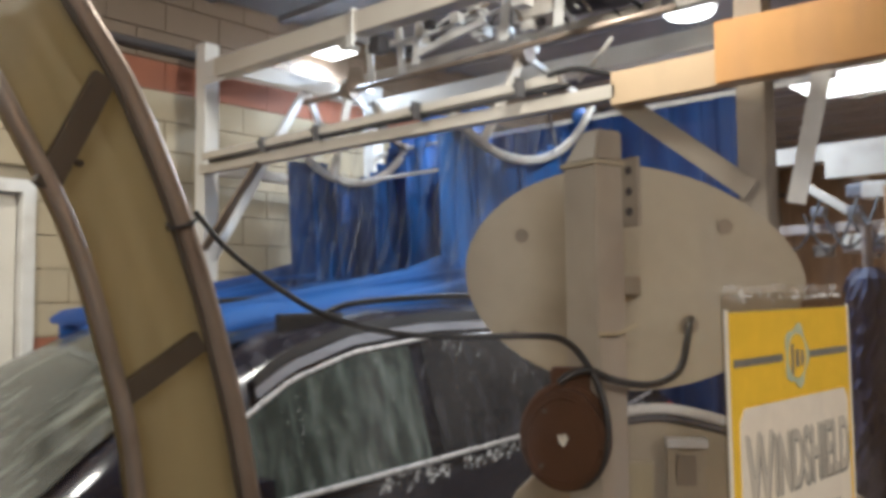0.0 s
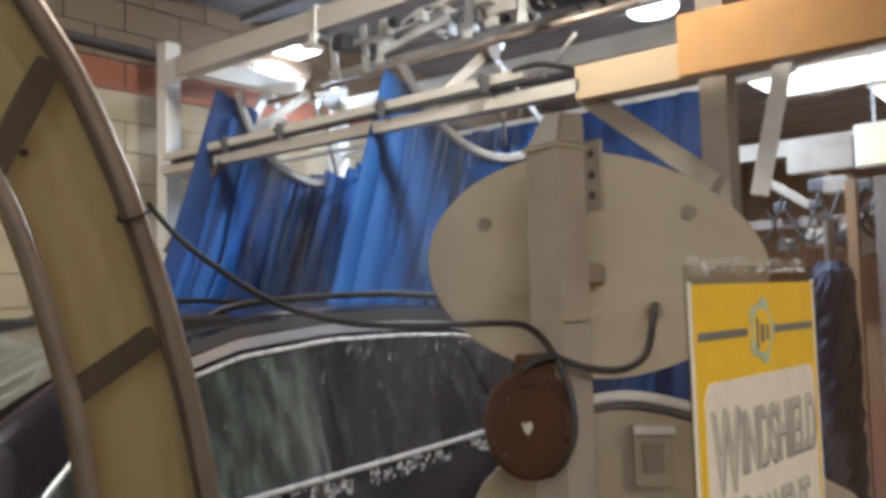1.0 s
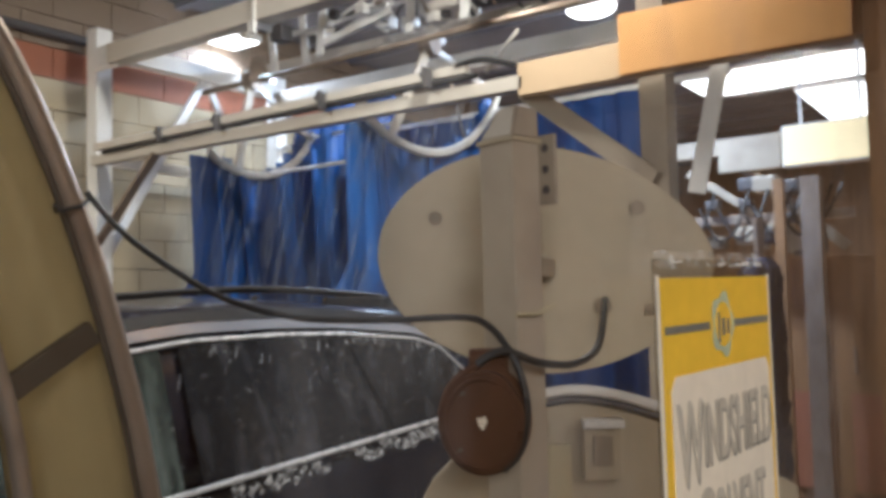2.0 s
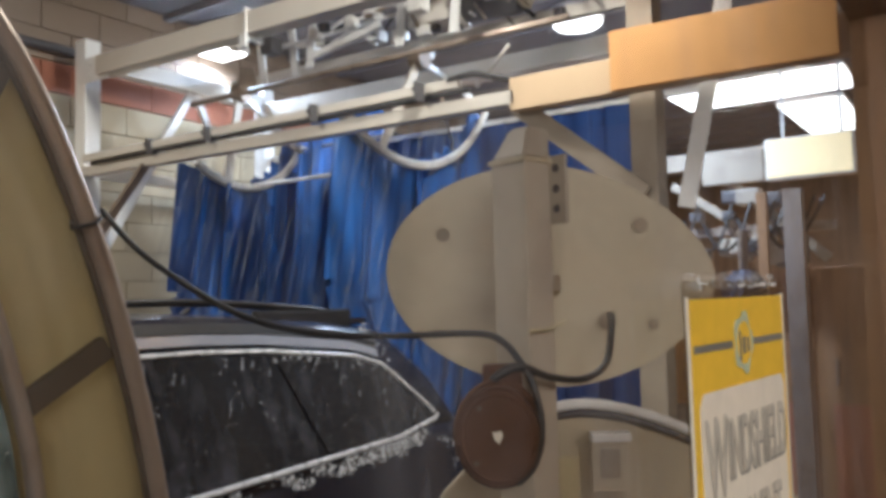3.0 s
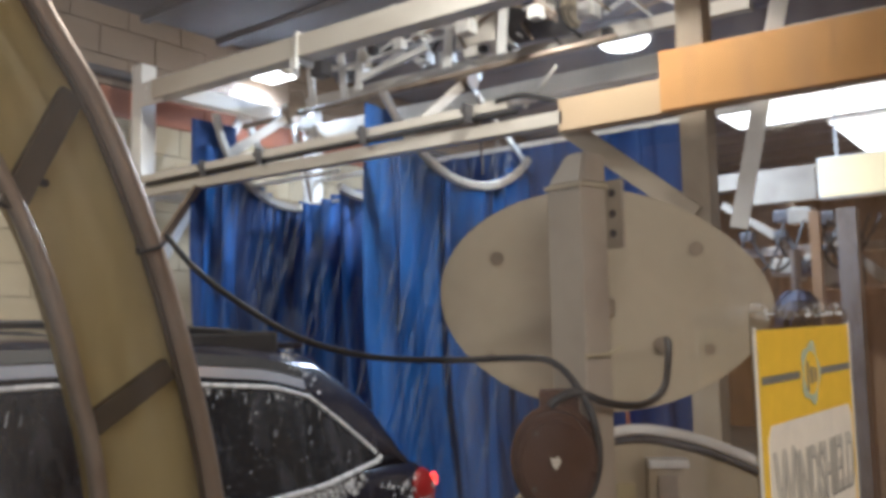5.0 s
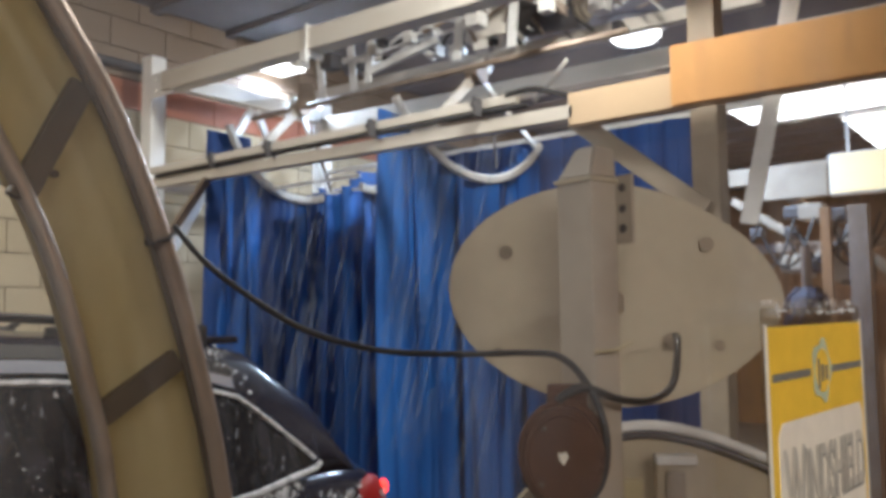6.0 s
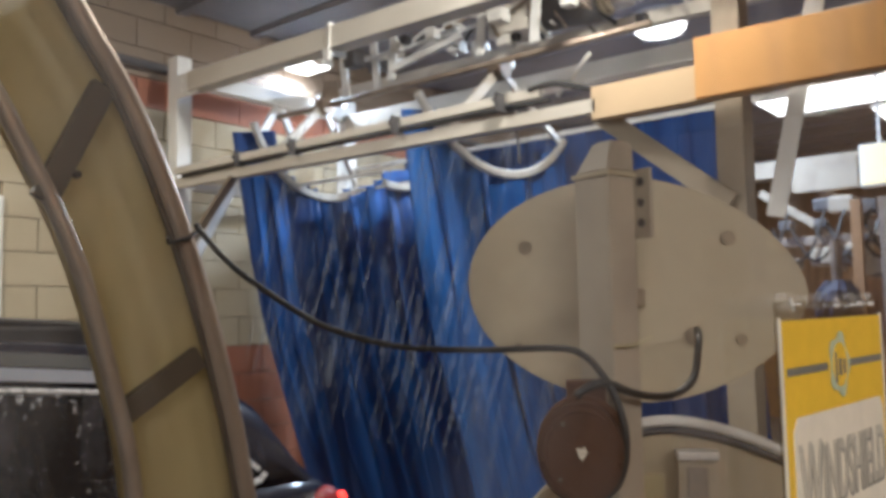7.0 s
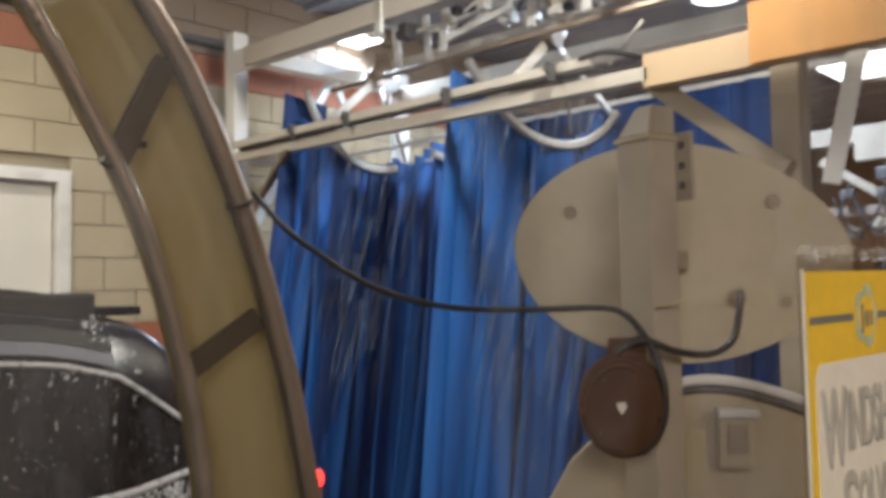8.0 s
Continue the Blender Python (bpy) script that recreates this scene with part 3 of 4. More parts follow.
part("chip", prism([(-0.006, 0.008), (-0.001, 0.006), (0.004, 0.009), (0.007, 0.002), (0.001, -0.008), (-0.004, -0.002)], 0.002, Matrix.Translation(c0 + ax * 0.0605) @ FACE), M_CARD, drum, "cream paint chip")
part("neck", box(-0.02, 0.03, -0.015, 0.02, 0.05, 0.085, 0.006, Matrix.Translation(c0) @ FACE @ Matrix.Rotation(radians(-90), 4, "X") ), M_RUST, drum)

cable = thing("power_cable", (1.42, 1.5, 1.44), "black rubber cable slung from the arch to the drum", "cable")
part("cable", sweep(smooth_path([(1.215, 1.778, 1.822), (1.240, 1.742, 1.771), (1.265, 1.69, 1.726), (1.310, 1.597, 1.665), (1.351, 1.494, 1.635), (1.386, 1.382, 1.629), (1.403, 1.258, 1.632),
                                 (1.410, 1.221, 1.623), (1.411, 1.194, 1.597), (1.412, 1.176, 1.565), (1.411, 1.166, 1.52), (1.408, 1.175, 1.472), (1.40, 1.196, 1.447)]), 0.0046, 10), M_RUBBER, cable, smooth=True)
hose = thing("short_hose", (1.5, 1.17, 1.57), "short black hose from the drum to the guard plate", "hose")
part("hose", sweep(smooth_path([(1.378, 1.215, 1.575), (1.388, 1.203, 1.586), (1.407, 1.190, 1.590), (1.447, 1.168, 1.574), (1.507, 1.150, 1.568), (1.56, 1.142, 1.585), (1.60, 1.150, 1.622), (1.64, 1.165, 1.645), (1.72, 1.20, 1.648)]), 0.0052, 10), M_RUBBER, hose, smooth=True)

# ---- lower cover with a white rim and a switch ----
cover = thing("lower_cover", (1.66, 1.2, 0), "beige lower machine cover with a white arched rim", "machine cover")
arcp = [(-0.30, -0.26), (-0.22, -0.115), (-0.16, -0.055), (-0.10, -0.018), (-0.02, 0.0), (0.06, -0.012), (0.14, -0.042), (0.20, -0.075)]
o = facing(1.655, 1.215, 1.520)
outline = arcp + [(0.30, -0.13), (0.34, -1.5), (-0.34, -1.5)]
part("body", prism([(x, y - 0.012) for x, y in outline], 0.03, o, 0.003), M_PLATE, cover)
part("rim", sweep(smooth_path([o @ Vector((x, y, 0.032)) for x, y in arcp[2:]] , 5), 0.0085, 8, 0.008), M_WHITE, cover, "white arched rim", smooth=True)
part("edge", sweep(smooth_path([o @ Vector((x, y - 0.014, 0.031)) for x, y in arcp[2:]] , 5), 0.006, 8), M_DARK, cover, smooth=True)
part("switch_box", box(-0.005, 0.05, -0.125, -0.042, 0.031, 0.05, 0.003, o), M_PLATE, cover)
part("switch_lid", box(-0.005, 0.052, -0.052, -0.040, 0.030, 0.06, 0.003, o), M_WHITE, cover)
part("switch", box(0.008, 0.036, -0.105, -0.062, 0.049, 0.054, 0.002, o), M_STAIN, cover)
part("flat_box", box(-0.075, -0.022, -0.16, -0.075, 0.031, 0.042, 0.003, o), M_PANEL, cover)

# ---- car ----
CX, CY = 4.83, 3.69
car = thing("suv_car", (CX, CY, 0), "dark wet sport utility car streaked with soap foam", "car")


def lerp(a, b, t):
    return a + (b - a) * t


def loft(sections):
    """A skin through sections of equal point count, mirrored across the car's middle, closed at both ends."""
    bm = bmesh.new()
    rings = []
    for x, pts in sections:
        full = [(y, z) for y, z in pts] + [(-y, z) for y, z in reversed(pts)]
        rings.append([bm.verts.new((CX + x, CY + y, z)) for y, z in full])
    n = len(rings[0])
    for a, b in zip(rings, rings[1:]):
        for k in range(n - 1):
            bm.faces.new((a[k], a[k + 1], b[k + 1], b[k]))
        bm.faces.new((a[n - 1], a[0], b[0], b[n - 1]))
    bm.faces.new(rings[0])
    bm.faces.new(rings[-1])
    return bm


def belt(x):
    pts = [(-4.62, 0.62), (-4.5, 0.80), (-4.2, 0.92), (-3.6, 1.00), (-3.0, 1.03), (-1.4, 1.09), (-0.45, 1.16), (-0.05, 1.14), (0.13, 1.0)]
    for (a, za), (b, zb) in zip(pts, pts[1:]):
        if a <= x <= b:
            return lerp(za, zb, (x - a) / (b - a))
    return 1.0


def side_y(z):
    return 0.94 - 0.155 * max(0.0, (z - 1.1) / 0.5) ** 1.15


def low_half(x):
    return 0.94 - (0.20 * max(0, (-3.9 - x) / 0.7) ** 2) - (0.10 * max(0, (x + 0.35) / 0.5) ** 2)


secs = []
for x in (-4.62, -4.5, -4.2, -3.6, -3.0, -2.2, -1.4, -0.9, -0.45, -0.2, -0.05, 0.06, 0.13):
    w, zb = low_half(x), belt(x)
    secs.append((x, [(w * 0.80, 0.28), (w * 0.97, 0.36), (w, 0.55), (w * 1.005, 0.75 * zb), (w, zb * 0.93), (w * 0.985, zb), (w * 0.90, zb + 0.015), (0.3, zb + 0.03)]))
part("body", loft(secs), M_PAINT, car, smooth=True)


def top(x):
    pts = [(-3.55, 1.03), (-3.2, 1.26), (-2.85, 1.46), (-2.55, 1.575), (-2.1, 1.645), (-1.5, 1.668), (-0.85, 1.635), (-0.50, 1.590), (-0.25, 1.41), (-0.10, 1.22), (0.02, 1.10)]
    for (a, za), (b, zb) in zip(pts, pts[1:]):
        if a <= x <= b:
            return lerp(za, zb, (x - a) / (b - a))
    return 1.0


secs = []
for x in (-3.55, -3.2, -2.85, -2.55, -2.1, -1.5, -0.85, -0.50, -0.25, -0.10, 0.02):
    zb, zt = belt(x) - 0.01, top(x)
    taper = 1.0 - 0.06 * max(0, (x + 0.6) / 0.6) ** 2 - 0.05 * max(0, (-2.6 - x) / 0.9)
    e = max(zb + 0.01, zt - 0.06)
    secs.append((x, [(0.925 * taper, zb), (lerp(side_y(zb), side_y(e), 0.5) * taper - 0.006, lerp(zb, e, 0.5)), (side_y(e) * taper - 0.008, e),
                     (side_y(e) * taper - 0.05, lerp(e, zt, 0.65)), (side_y(e) * taper - 0.14, zt - 0.004), (0.25, zt + 0.012)]))
part("greenhouse", loft(secs), M_PAINT, car, smooth=True)


def side_panel(name, outline, material, off, sgn, label=""):
    bm = bmesh.new()
    pts = [(x, z) for x, z in outline]
    f = bm.faces.new([bm.verts.new((CX + x, CY + sgn * (side_y(z) + off), z)) for x, z in pts])
    bmesh.ops.triangulate(bm, faces=[f])
    bmesh.ops.solidify(bm, geom=list(bm.faces), thickness=0.004)
    return part(name, bm, material, car, label)


def wtop(x):
    pts = [(-3.05, 1.12), (-2.85, 1.30), (-2.6, 1.42), (-2.3, 1.495), (-1.9, 1.53), (-1.5, 1.530), (-1.2, 1.518), (-0.74, 1.475), (-0.58, 1.430), (-0.33, 1.225), (-0.31, 1.20)]
    for (a, za), (b, zb) in zip(pts, pts[1:]):
        if a <= x <= b:
            return lerp(za, zb, (x - a) / (b - a))
    return 1.2


def wbot(x):
    return 1.055 + (x + 3.05) * 0.038 + max(0, (x + 0.6)) * 0.12


for sgn in (-1, 1):
    # bottom and top ends of each side glass; the rear door's edge slants back towards its foot
    for a, b, at, bt in ((-3.0, -2.02, -3.0, -2.02), (-1.95, -1.02, -1.95, -1.19), (-1.005, -0.33, -1.175, -0.33)):
        n = 10
        low = [lerp(a, b, k / n) for k in range(n + 1)]
        high = [lerp(at, bt, k / n) for k in range(n + 1)]
        side_panel("window", [(x, wbot(x)) for x in low] + [(x, wtop(x)) for x in reversed(high)], M_CARGLASSF if a < -2.5 else M_CARGLASS, 0.004, sgn, "soap-streaked dark side glass")
    xs = [lerp(-2.75, -0.60, k / 24) for k in range(25)]
    # added strip that draws the highlight on the rounded roof side
    side_panel("roof_moulding", [(x, wtop(x) + 0.030) for x in xs] + [(x, wtop(x) + 0.064) for x in reversed(xs)], M_BAND, 0.012, sgn, "silvery band painted for the sheen along the roof side")
    side_panel("roof_gutter", [(x, wtop(x) + 0.068) for x in xs] + [(x, wtop(x) + 0.104) for x in reversed(xs)], M_RUBBER, 0.010, sgn, "black roof gutter")
    xs = [lerp(-3.03, -0.32, k / 40) for k in range(41)]
    part("chrome_trim", sweep([(CX + x, CY + sgn * (side_y(wtop(x)) + 0.006), wtop(x) + 0.006) for x in xs], 0.008, 6), M_CHROME, car, "foam-covered bright window trim")
    part("chrome_trim", sweep([(CX + x, CY + sgn * (side_y(wbot(x)) + 0.008), wbot(x) - 0.004) for x in xs] + [(CX - 0.30, CY + sgn * (side_y(1.2) + 0.008), 1.205)], 0.010, 6), M_CHROME, car, "foam-covered bright window trim")
    rail = [(x, top(x) + (0.016 if -2.3 < x < -0.70 else -0.02)) for x in (-2.5, -2.38, -2.2, -1.8, -1.4, -1.0, -0.74, -0.60)]
    part("roof_rail", sweep(smooth_path([(CX + x, CY + sgn * 0.665, z + 0.022) for x, z in rail], 4), 0.010, 8, 0.016), M_RUBBER, car, "black roof rail", smooth=True)
    for x0, x1 in ((-1.12, -0.58), (-2.52, -2.22)):
        part("rail_foot", box(CX + x0, CX + x1, CY + sgn * 0.665 - 0.016, CY + sgn * 0.665 + 0.016, top(x0) - 0.06, top(x0 + 0.2) + 0.030, 0.014), M_RUBBER, car, "black rail foot")
    part("lower_trim", side_panel("sill", [(-3.6, 0.30), (-1.0, 0.30), (-1.0, 0.42), (-3.6, 0.42)], M_RUBBER, 0.004, sgn).data and box(CX - 3.5, CX - 1.1, CY + sgn * 0.945 - 0.01, CY + sgn * 0.945 + 0.01, 0.62, 0.70, 0.004), M_RUBBER, car, "black side moulding")
    # lamps at the rear corner
    bm = bmesh.new()
    bmesh.ops.create_uvsphere(bm, u_segments=20, v_segments=12, radius=1, matrix=Matrix.Translation((CX - 0.01, CY + sgn * 0.872, 1.035)) @ Matrix.Rotation(radians(-20 * sgn), 4, "Z") @ Matrix.Rotation(radians(25), 4, "Y") @ Matrix.Diagonal((0.105, 0.058, 0.080, 1)))
    lamp = part("tail_lamp", bm, M_RED, car, "lit red tail lamp", smooth=True)
    bm = bmesh.new()
    bmesh.ops.create_uvsphere(bm, u_segments=12, v_segments=8, radius=1, matrix=Matrix.Translation((CX + 0.035, CY + sgn * 0.905, 1.065)) @ Matrix.Diagonal((0.026, 0.012, 0.030, 1)))
    part("bulb", bm, M_REDHOT, lamp, "bright red bulb glow", smooth=True)
    part("mirror", box(-0.08, 0.08, -0.10, 0.10, -0.07, 0.07, 0.035, Matrix.Translation((CX - 2.95, CY + sgn * 1.04, 1.12))), M_PAINT, car, "dark door mirror")
    for x in (-3.75, -0.85):
        wh = part("wheel", disc((CX + x, CY + sgn * 0.95, 0.36), 0.04, 0.02, (0, -sgn, 0), 12), M_ALU, car)
        wh.matrix_basis = Matrix.Identity(4)
        part("tyre", disc((CX + x, CY + sgn * 0.94, 0.36), 0.36, 0.22, (0, -sgn, 0), 32, 0.03), M_TYRE, wh)
        part("rim", disc((CX + x, CY + sgn * 0.946, 0.36), 0.24, 0.01, (0, -sgn, 0), 10, 0.003), M_ALU, wh)
# foam along the lower trim and the rear corner
rnd = random.Random(21)


def foam(points, r0, r1, label):
    bm = bmesh.new()
    for p in points:
        for _ in range(4):
            r = rnd.uniform(r0, r1)
            q = Vector(p) + Vector((rnd.uniform(-0.03, 0.03), rnd.uniform(-0.002, 0.0), rnd.uniform(-0.02, 0.012)))
            bmesh.ops.create_icosphere(bm, subdivisions=2, radius=1, matrix=Matrix.Translation(q) @ Matrix.Rotation(rnd.uniform(-0.5, 0.5), 4, "Y") @ Matrix.Diagonal((r * rnd.uniform(0.5, 2.0), 0.15 * r, r * rnd.uniform(0.8, 3.2), 1)))
    for v in bm.verts:
        v.co += Vector((1, 0.2, 1)) * 0.006 * noise.noise(v.co * 60)
    tagged(part("foam", bm, M_FOAM, car, label, smooth=True), kind="stuff")


for a, b, n in ((-2.3, -0.9, 60), (-0.95, -0.40, 70)):
    foam([(CX + x, CY - side_y(wbot(x)) - 0.012, wbot(x) - 0.012 - rnd.uniform(0, 0.05) * (n > 30)) for x in [lerp(a, b, rnd.random()) for _ in range(n)]], 0.002, 0.008, "white foam along the window trim")
foam([(CX + x, CY - side_y(wtop(x)) - 0.01, wtop(x) - rnd.uniform(0.0, 0.10) ** 1.0) for x in [lerp(-1.15, -0.55, rnd.random()) for _ in range(22)]], 0.002, 0.006, "white foam drips at the window top")
foam([(CX + lerp(-0.5, 0.0, rnd.random()), CY - 0.93, lerp(0.95, 1.12, rnd.random())) for _ in range(40)], 0.002, 0.009, "white foam on the rear quarter")
foam([(CX + x, CY - side_y(z) - 0.012, z) for x, z in [(lerp(-0.66, -0.44, q), lerp(1.62, 1.40, q) + rnd.uniform(-0.05, 0.03)) for q in [rnd.random() ** 1.3 for _ in range(11)]]], 0.002, 0.005, "white foam on the rear roof corner")
bm = bmesh.new()
for _ in range(34):
    x = lerp(-2.7, -0.45, rnd.random() ** 0.35)
    n = rnd.uniform(0.008, 0.045)
    z = wtop(x) - 0.006 - n - rnd.random() ** 3 * 0.15
    if z - n < wbot(x):
        continue
    bmesh.ops.create_icosphere(bm, subdivisions=1, radius=1, matrix=Matrix.Translation((CX + x, CY - side_y(z) - 0.007, z)) @ Matrix.Rotation(0.12, 4, "X") @ Matrix.Rotation(rnd.uniform(-0.15, 0.15), 4, "Y") @ Matrix.Diagonal((rnd.uniform(0.0015, 0.004), 0.0012, n, 1)))
tagged(part("foam_drip", bm, M_FOAM, car, "white foam drips down the side glass", smooth=True), kind="stuff")
bm = bmesh.new()
for _ in range(260):
    x, f, n = lerp(-2.7, -0.5, rnd.random()), rnd.random(), 0.0008 + 0.0022 * rnd.random() ** 3
    z = lerp(wbot(x), wtop(x), f)
    bmesh.ops.create_icosphere(bm, subdivisions=1, radius=1, matrix=Matrix.Translation((CX + x, CY - side_y(z) - 0.007, z)) @ Matrix.Diagonal((n, 0.001, n * rnd.uniform(0.8, 1.8), 1)))
tagged(part("droplets", bm, M_FOIL, car, "bright specks of water on the side glass", smooth=True), kind="stuff")
# glass front and back
bm = bmesh.new()
rows = []
for x in (-3.42, -3.2, -2.95, -2.72, -2.60):
    z = top(x) + 0.012
    w = side_y(z) - 0.17
    rows.append([bm.verts.new((CX + x, CY + w * s, z + 0.012 * (1 - s * s) + 0.004)) for s in (-1, -0.6, -0.2, 0.2, 0.6, 1)])
for a, b in zip(rows, rows[1:]):
    for k in range(5):
        bm.faces.new((a[k], a[k + 1], b[k + 1], b[k]))
bmesh.ops.solidify(bm, geom=list(bm.faces), thickness=0.004)
M_SHIELD = mat("soapy_green_glass", (0.05, 0.06, 0.05), 0.10, dirt=(0.45, 0.47, 0.42), scale=5, amount=0.7, stretch=(0.6, 3, 0.6), coat=0.6, bump=0, low=0.45, high=0.7)
part("windshield", bm, M_SHIELD, car, "foamy greenish windshield", smooth=True)
bm = bmesh.new()
rows = [[bm.verts.new((CX + x + 0.012, CY + s * 0.62, top(x) + 0.016)) for s in (-1, -0.5, 0, 0.5, 1)] for x in (-0.58, -0.42, -0.25, -0.15)]
for a, b in zip(rows, rows[1:]):
    for k in range(4):
        bm.faces.new((a[k], a[k + 1], b[k + 1], b[k]))
bmesh.ops.solidify(bm, geom=list(bm.faces), thickness=0.004)
part("rear_window", bm, M_CARGLASS, car)
part("spoiler", box(CX - 0.72, CX - 0.42, CY - 0.64, CY + 0.64, 1.600, 1.628, 0.012), M_PAINT, car)
part("rear_bumper", box(CX - 0.05, CX + 0.20, CY - 0.82, CY + 0.82, 0.40, 0.68, 0.05), M_PAINT, car)
part("antenna", sweep([(CX - 0.95, CY, 1.64), (CX - 0.88, CY, 1.68)], 0.012, 8), M_RUBBER, car)

# ---- sign on the glass ----
sign = thing("paper_sign", (1.2, 0.87, 1.40), "yellow and cream paper sign sleeved and taped to glass", "sign")
SG = Matrix.Translation((1.100, 0.879, 1.668)) @ Matrix(((0.996, 0, -0.086, 0), (-0.086, 0, -0.996, 0), (0, 1, 0, 0), (0, 0, 0, 1))) @ Matrix.Rotation(radians(0.6), 4, "Z")
SW, SH = 0.219, 0.285
part("sleeve", box(-0.006, SW + 0.006, -SH - 0.004, 0.014, -0.0015, -0.0005, 0, SG), M_SLEEVE, sign, "clear plastic sleeve")
part("paper", box(0, SW, -SH, 0, 0, 0.001, 0, SG), M_YELLOW, sign, "yellow printed sheet")
for x in (-0.004, SW):
    part("border", box(x, x + 0.004, -SH, 0.002, 0, 0.0012, 0, SG), M_CARD, sign, "pale paper edge")
for x in (0.006, 0.136):
    part("stripe", box(x, x + 0.080, -0.041, -0.035, 0.001, 0.0016, 0, SG), M_INK, sign, "dark printed stripe")
out = []
for x, y in ((0.012, -0.082), (0.02, -0.072), (0.205, -0.072), (0.212, -0.082), (0.212, -SH + 0.01), (0.012, -SH + 0.01)):
    out.append((x, y))
part("card", prism(out, 0.0006, SG @ Matrix.Translation((0, 0, 0.001))), M_CARD, sign, "cream printed field")
ring = [(0.111 + 0.021 * math.cos(a) * (1 + 0.12 * math.cos(5 * a)), -0.038 + 0.025 * math.sin(a) * (1 + 0.12 * math.cos(5 * a))) for a in [2 * math.pi * k / 40 for k in range(40)]]
part("emblem", prism(ring, 0.0006, SG @ Matrix.Translation((0, 0, 0.0014))), M_LOGO, sign, "grey-green printed emblem")
ring = [(0.111 + 0.016 * math.cos(a), -0.038 + 0.018 * math.sin(a)) for a in [2 * math.pi * k / 30 for k in range(30)]]
part("emblem_face", prism(ring, 0.0006, SG @ Matrix.Translation((0, 0, 0.0018))), M_YELLOW, sign)
part("emblem_mark", join(box(0.099, 0.103, -0.052, -0.028, 0.0022, 0.0028, 0, SG), box(0.107, 0.113, -0.047, -0.033, 0.0022, 0.0028, 0, SG), box(0.117, 0.122, -0.046, -0.034, 0.0022, 0.0028, 0, SG)), M_INK, sign, "dark emblem bars")


def lettering(words, x, y, size, width, material, z, parent):
    cu = bpy.data.curves.new("lettering", "FONT")
    cu.body, cu.size, cu.extrude, cu.offset = words, size, 0.0002, 0.0012
    tmp = bpy.data.objects.new("lettering", cu)
    scene.collection.objects.link(tmp)
    bpy.context.view_layer.update()
    me = bpy.data.meshes.new_from_object(tmp.evaluated_get(bpy.context.evaluated_depsgraph_get()))
    bpy.data.objects.remove(tmp)
    bm = bmesh.new()
    bm.from_mesh(me)
    wide = max(v.co.x for v in bm.verts)
    bm.transform(SG @ Matrix.Translation((x, y, z)) @ Matrix.Diagonal((width / wide, 1, 1, 1)))
    return part("lettering", bm, material, parent, "grey condensed capital letters")


for dx, material, z in ((0.003, M_INKLT, 0.0018), (0.0, M_LETTER, 0.0023)):
    lettering("W", 0.018 + dx, -0.150 - dx, 0.084, 0.044, material, z, sign)
    lettering("INDSHIELD", 0.062 + dx, -0.141 - dx, 0.064, 0.146, material, z, sign)
    lettering("S", 0.050 + dx, -0.216 - dx, 0.080, 0.027, material, z, sign)
    lettering("OLVENT", 0.078 + dx, -0.208 - dx, 0.062, 0.108, material, z, sign)
tape = thing("tape_strip", (1.2, 0.88, 1.69), "crumpled clear tape along the top of the sign", "tape")
bm = bmesh.new()
rnd = random.Random(9)
vs = [[bm.verts.new(SG @ Vector((SW * k / 14, 0.008 + 0.006 * r + rnd.uniform(-0.0015, 0.0015), -0.001 + rnd.uniform(-0.002, 0.003)))) for k in range(15)] for r in range(3)]
for a, b in zip(vs, vs[1:]):
    for k in range(14):
        bm.faces.new((a[k], a[k + 1], b[k + 1], b[k]))
part("tape", bm, M_TAPE, tape)
# small pale boxes that stand for sparkles on the crumpled tape
for k in range(7):
    x0 = rnd.choice((0.03, 0.11, 0.15, 0.17, 0.19)) + rnd.uniform(-0.012, 0.012)
    part("crease", box(x0, x0 + rnd.uniform(0.006, 0.018), 0.008 + rnd.uniform(0, 0.004), 0.0105 + rnd.uniform(0, 0.004), 0.002, 0.004, 0.0006, SG), M_FOIL, tape, "bright bit added as a glint on the tape")

# ---- lamps and the far end of the bay ----
def ceiling_lamp(x0, x1, y0, y1, z, material, label):
    t = thing("ceiling_light", ((x0 + x1) / 2, (y0 + y1) / 2, z), label, "ceiling light", "ceiling lights")
    part("housing", box(x0 - 0.02, x1 + 0.02, y0 - 0.02, y1 + 0.02, z + 0.012, z + 0.06, 0.006), M_WHITE, t)
    part("stem", box((x0 + x1) / 2 - 0.005, (x0 + x1) / 2 + 0.005, (y0 + y1) / 2 - 0.005, (y0 + y1) / 2 + 0.005, z + 0.055, 3.86), M_DARK, t, "thin dark hanging rod")
    part("diffuser", box(x0, x1, y0, y1, z, z + 0.012, 0.003), material, t, "glowing diffuser")


ceiling_lamp(4.33, 4.60, 5.12, 5.37, 3.50, M_LAMP, "white fluorescent ceiling light, switched on")
for x, y in ((-0.9, -0.5), (0.9, -1.3)):
    t = thing("corridor_light", (x, y, 2.58), "warm corridor ceiling light, switched on", "ceiling light")
    part("diffuser", box(x - 0.6, x + 0.6, y - 0.2, y + 0.2, 2.57, 2.598, 0.005), M_LAMPW, t)
ceiling_lamp(2.72, 3.04, 1.6, 1.9, 3.66, M_LAMPW, "white fluorescent ceiling light, switched on")
# unseen fixture, added to go with the exit side fill
ceiling_lamp(0.3, 0.9, 4.05, 4.35, 3.65, M_LAMPW, "white fluorescent ceiling light, switched on")
ceiling_lamp(8.3, 9.2, 1.75, 3.35, 3.66, M_LAMP, "wide white ceiling light panel, switched on")
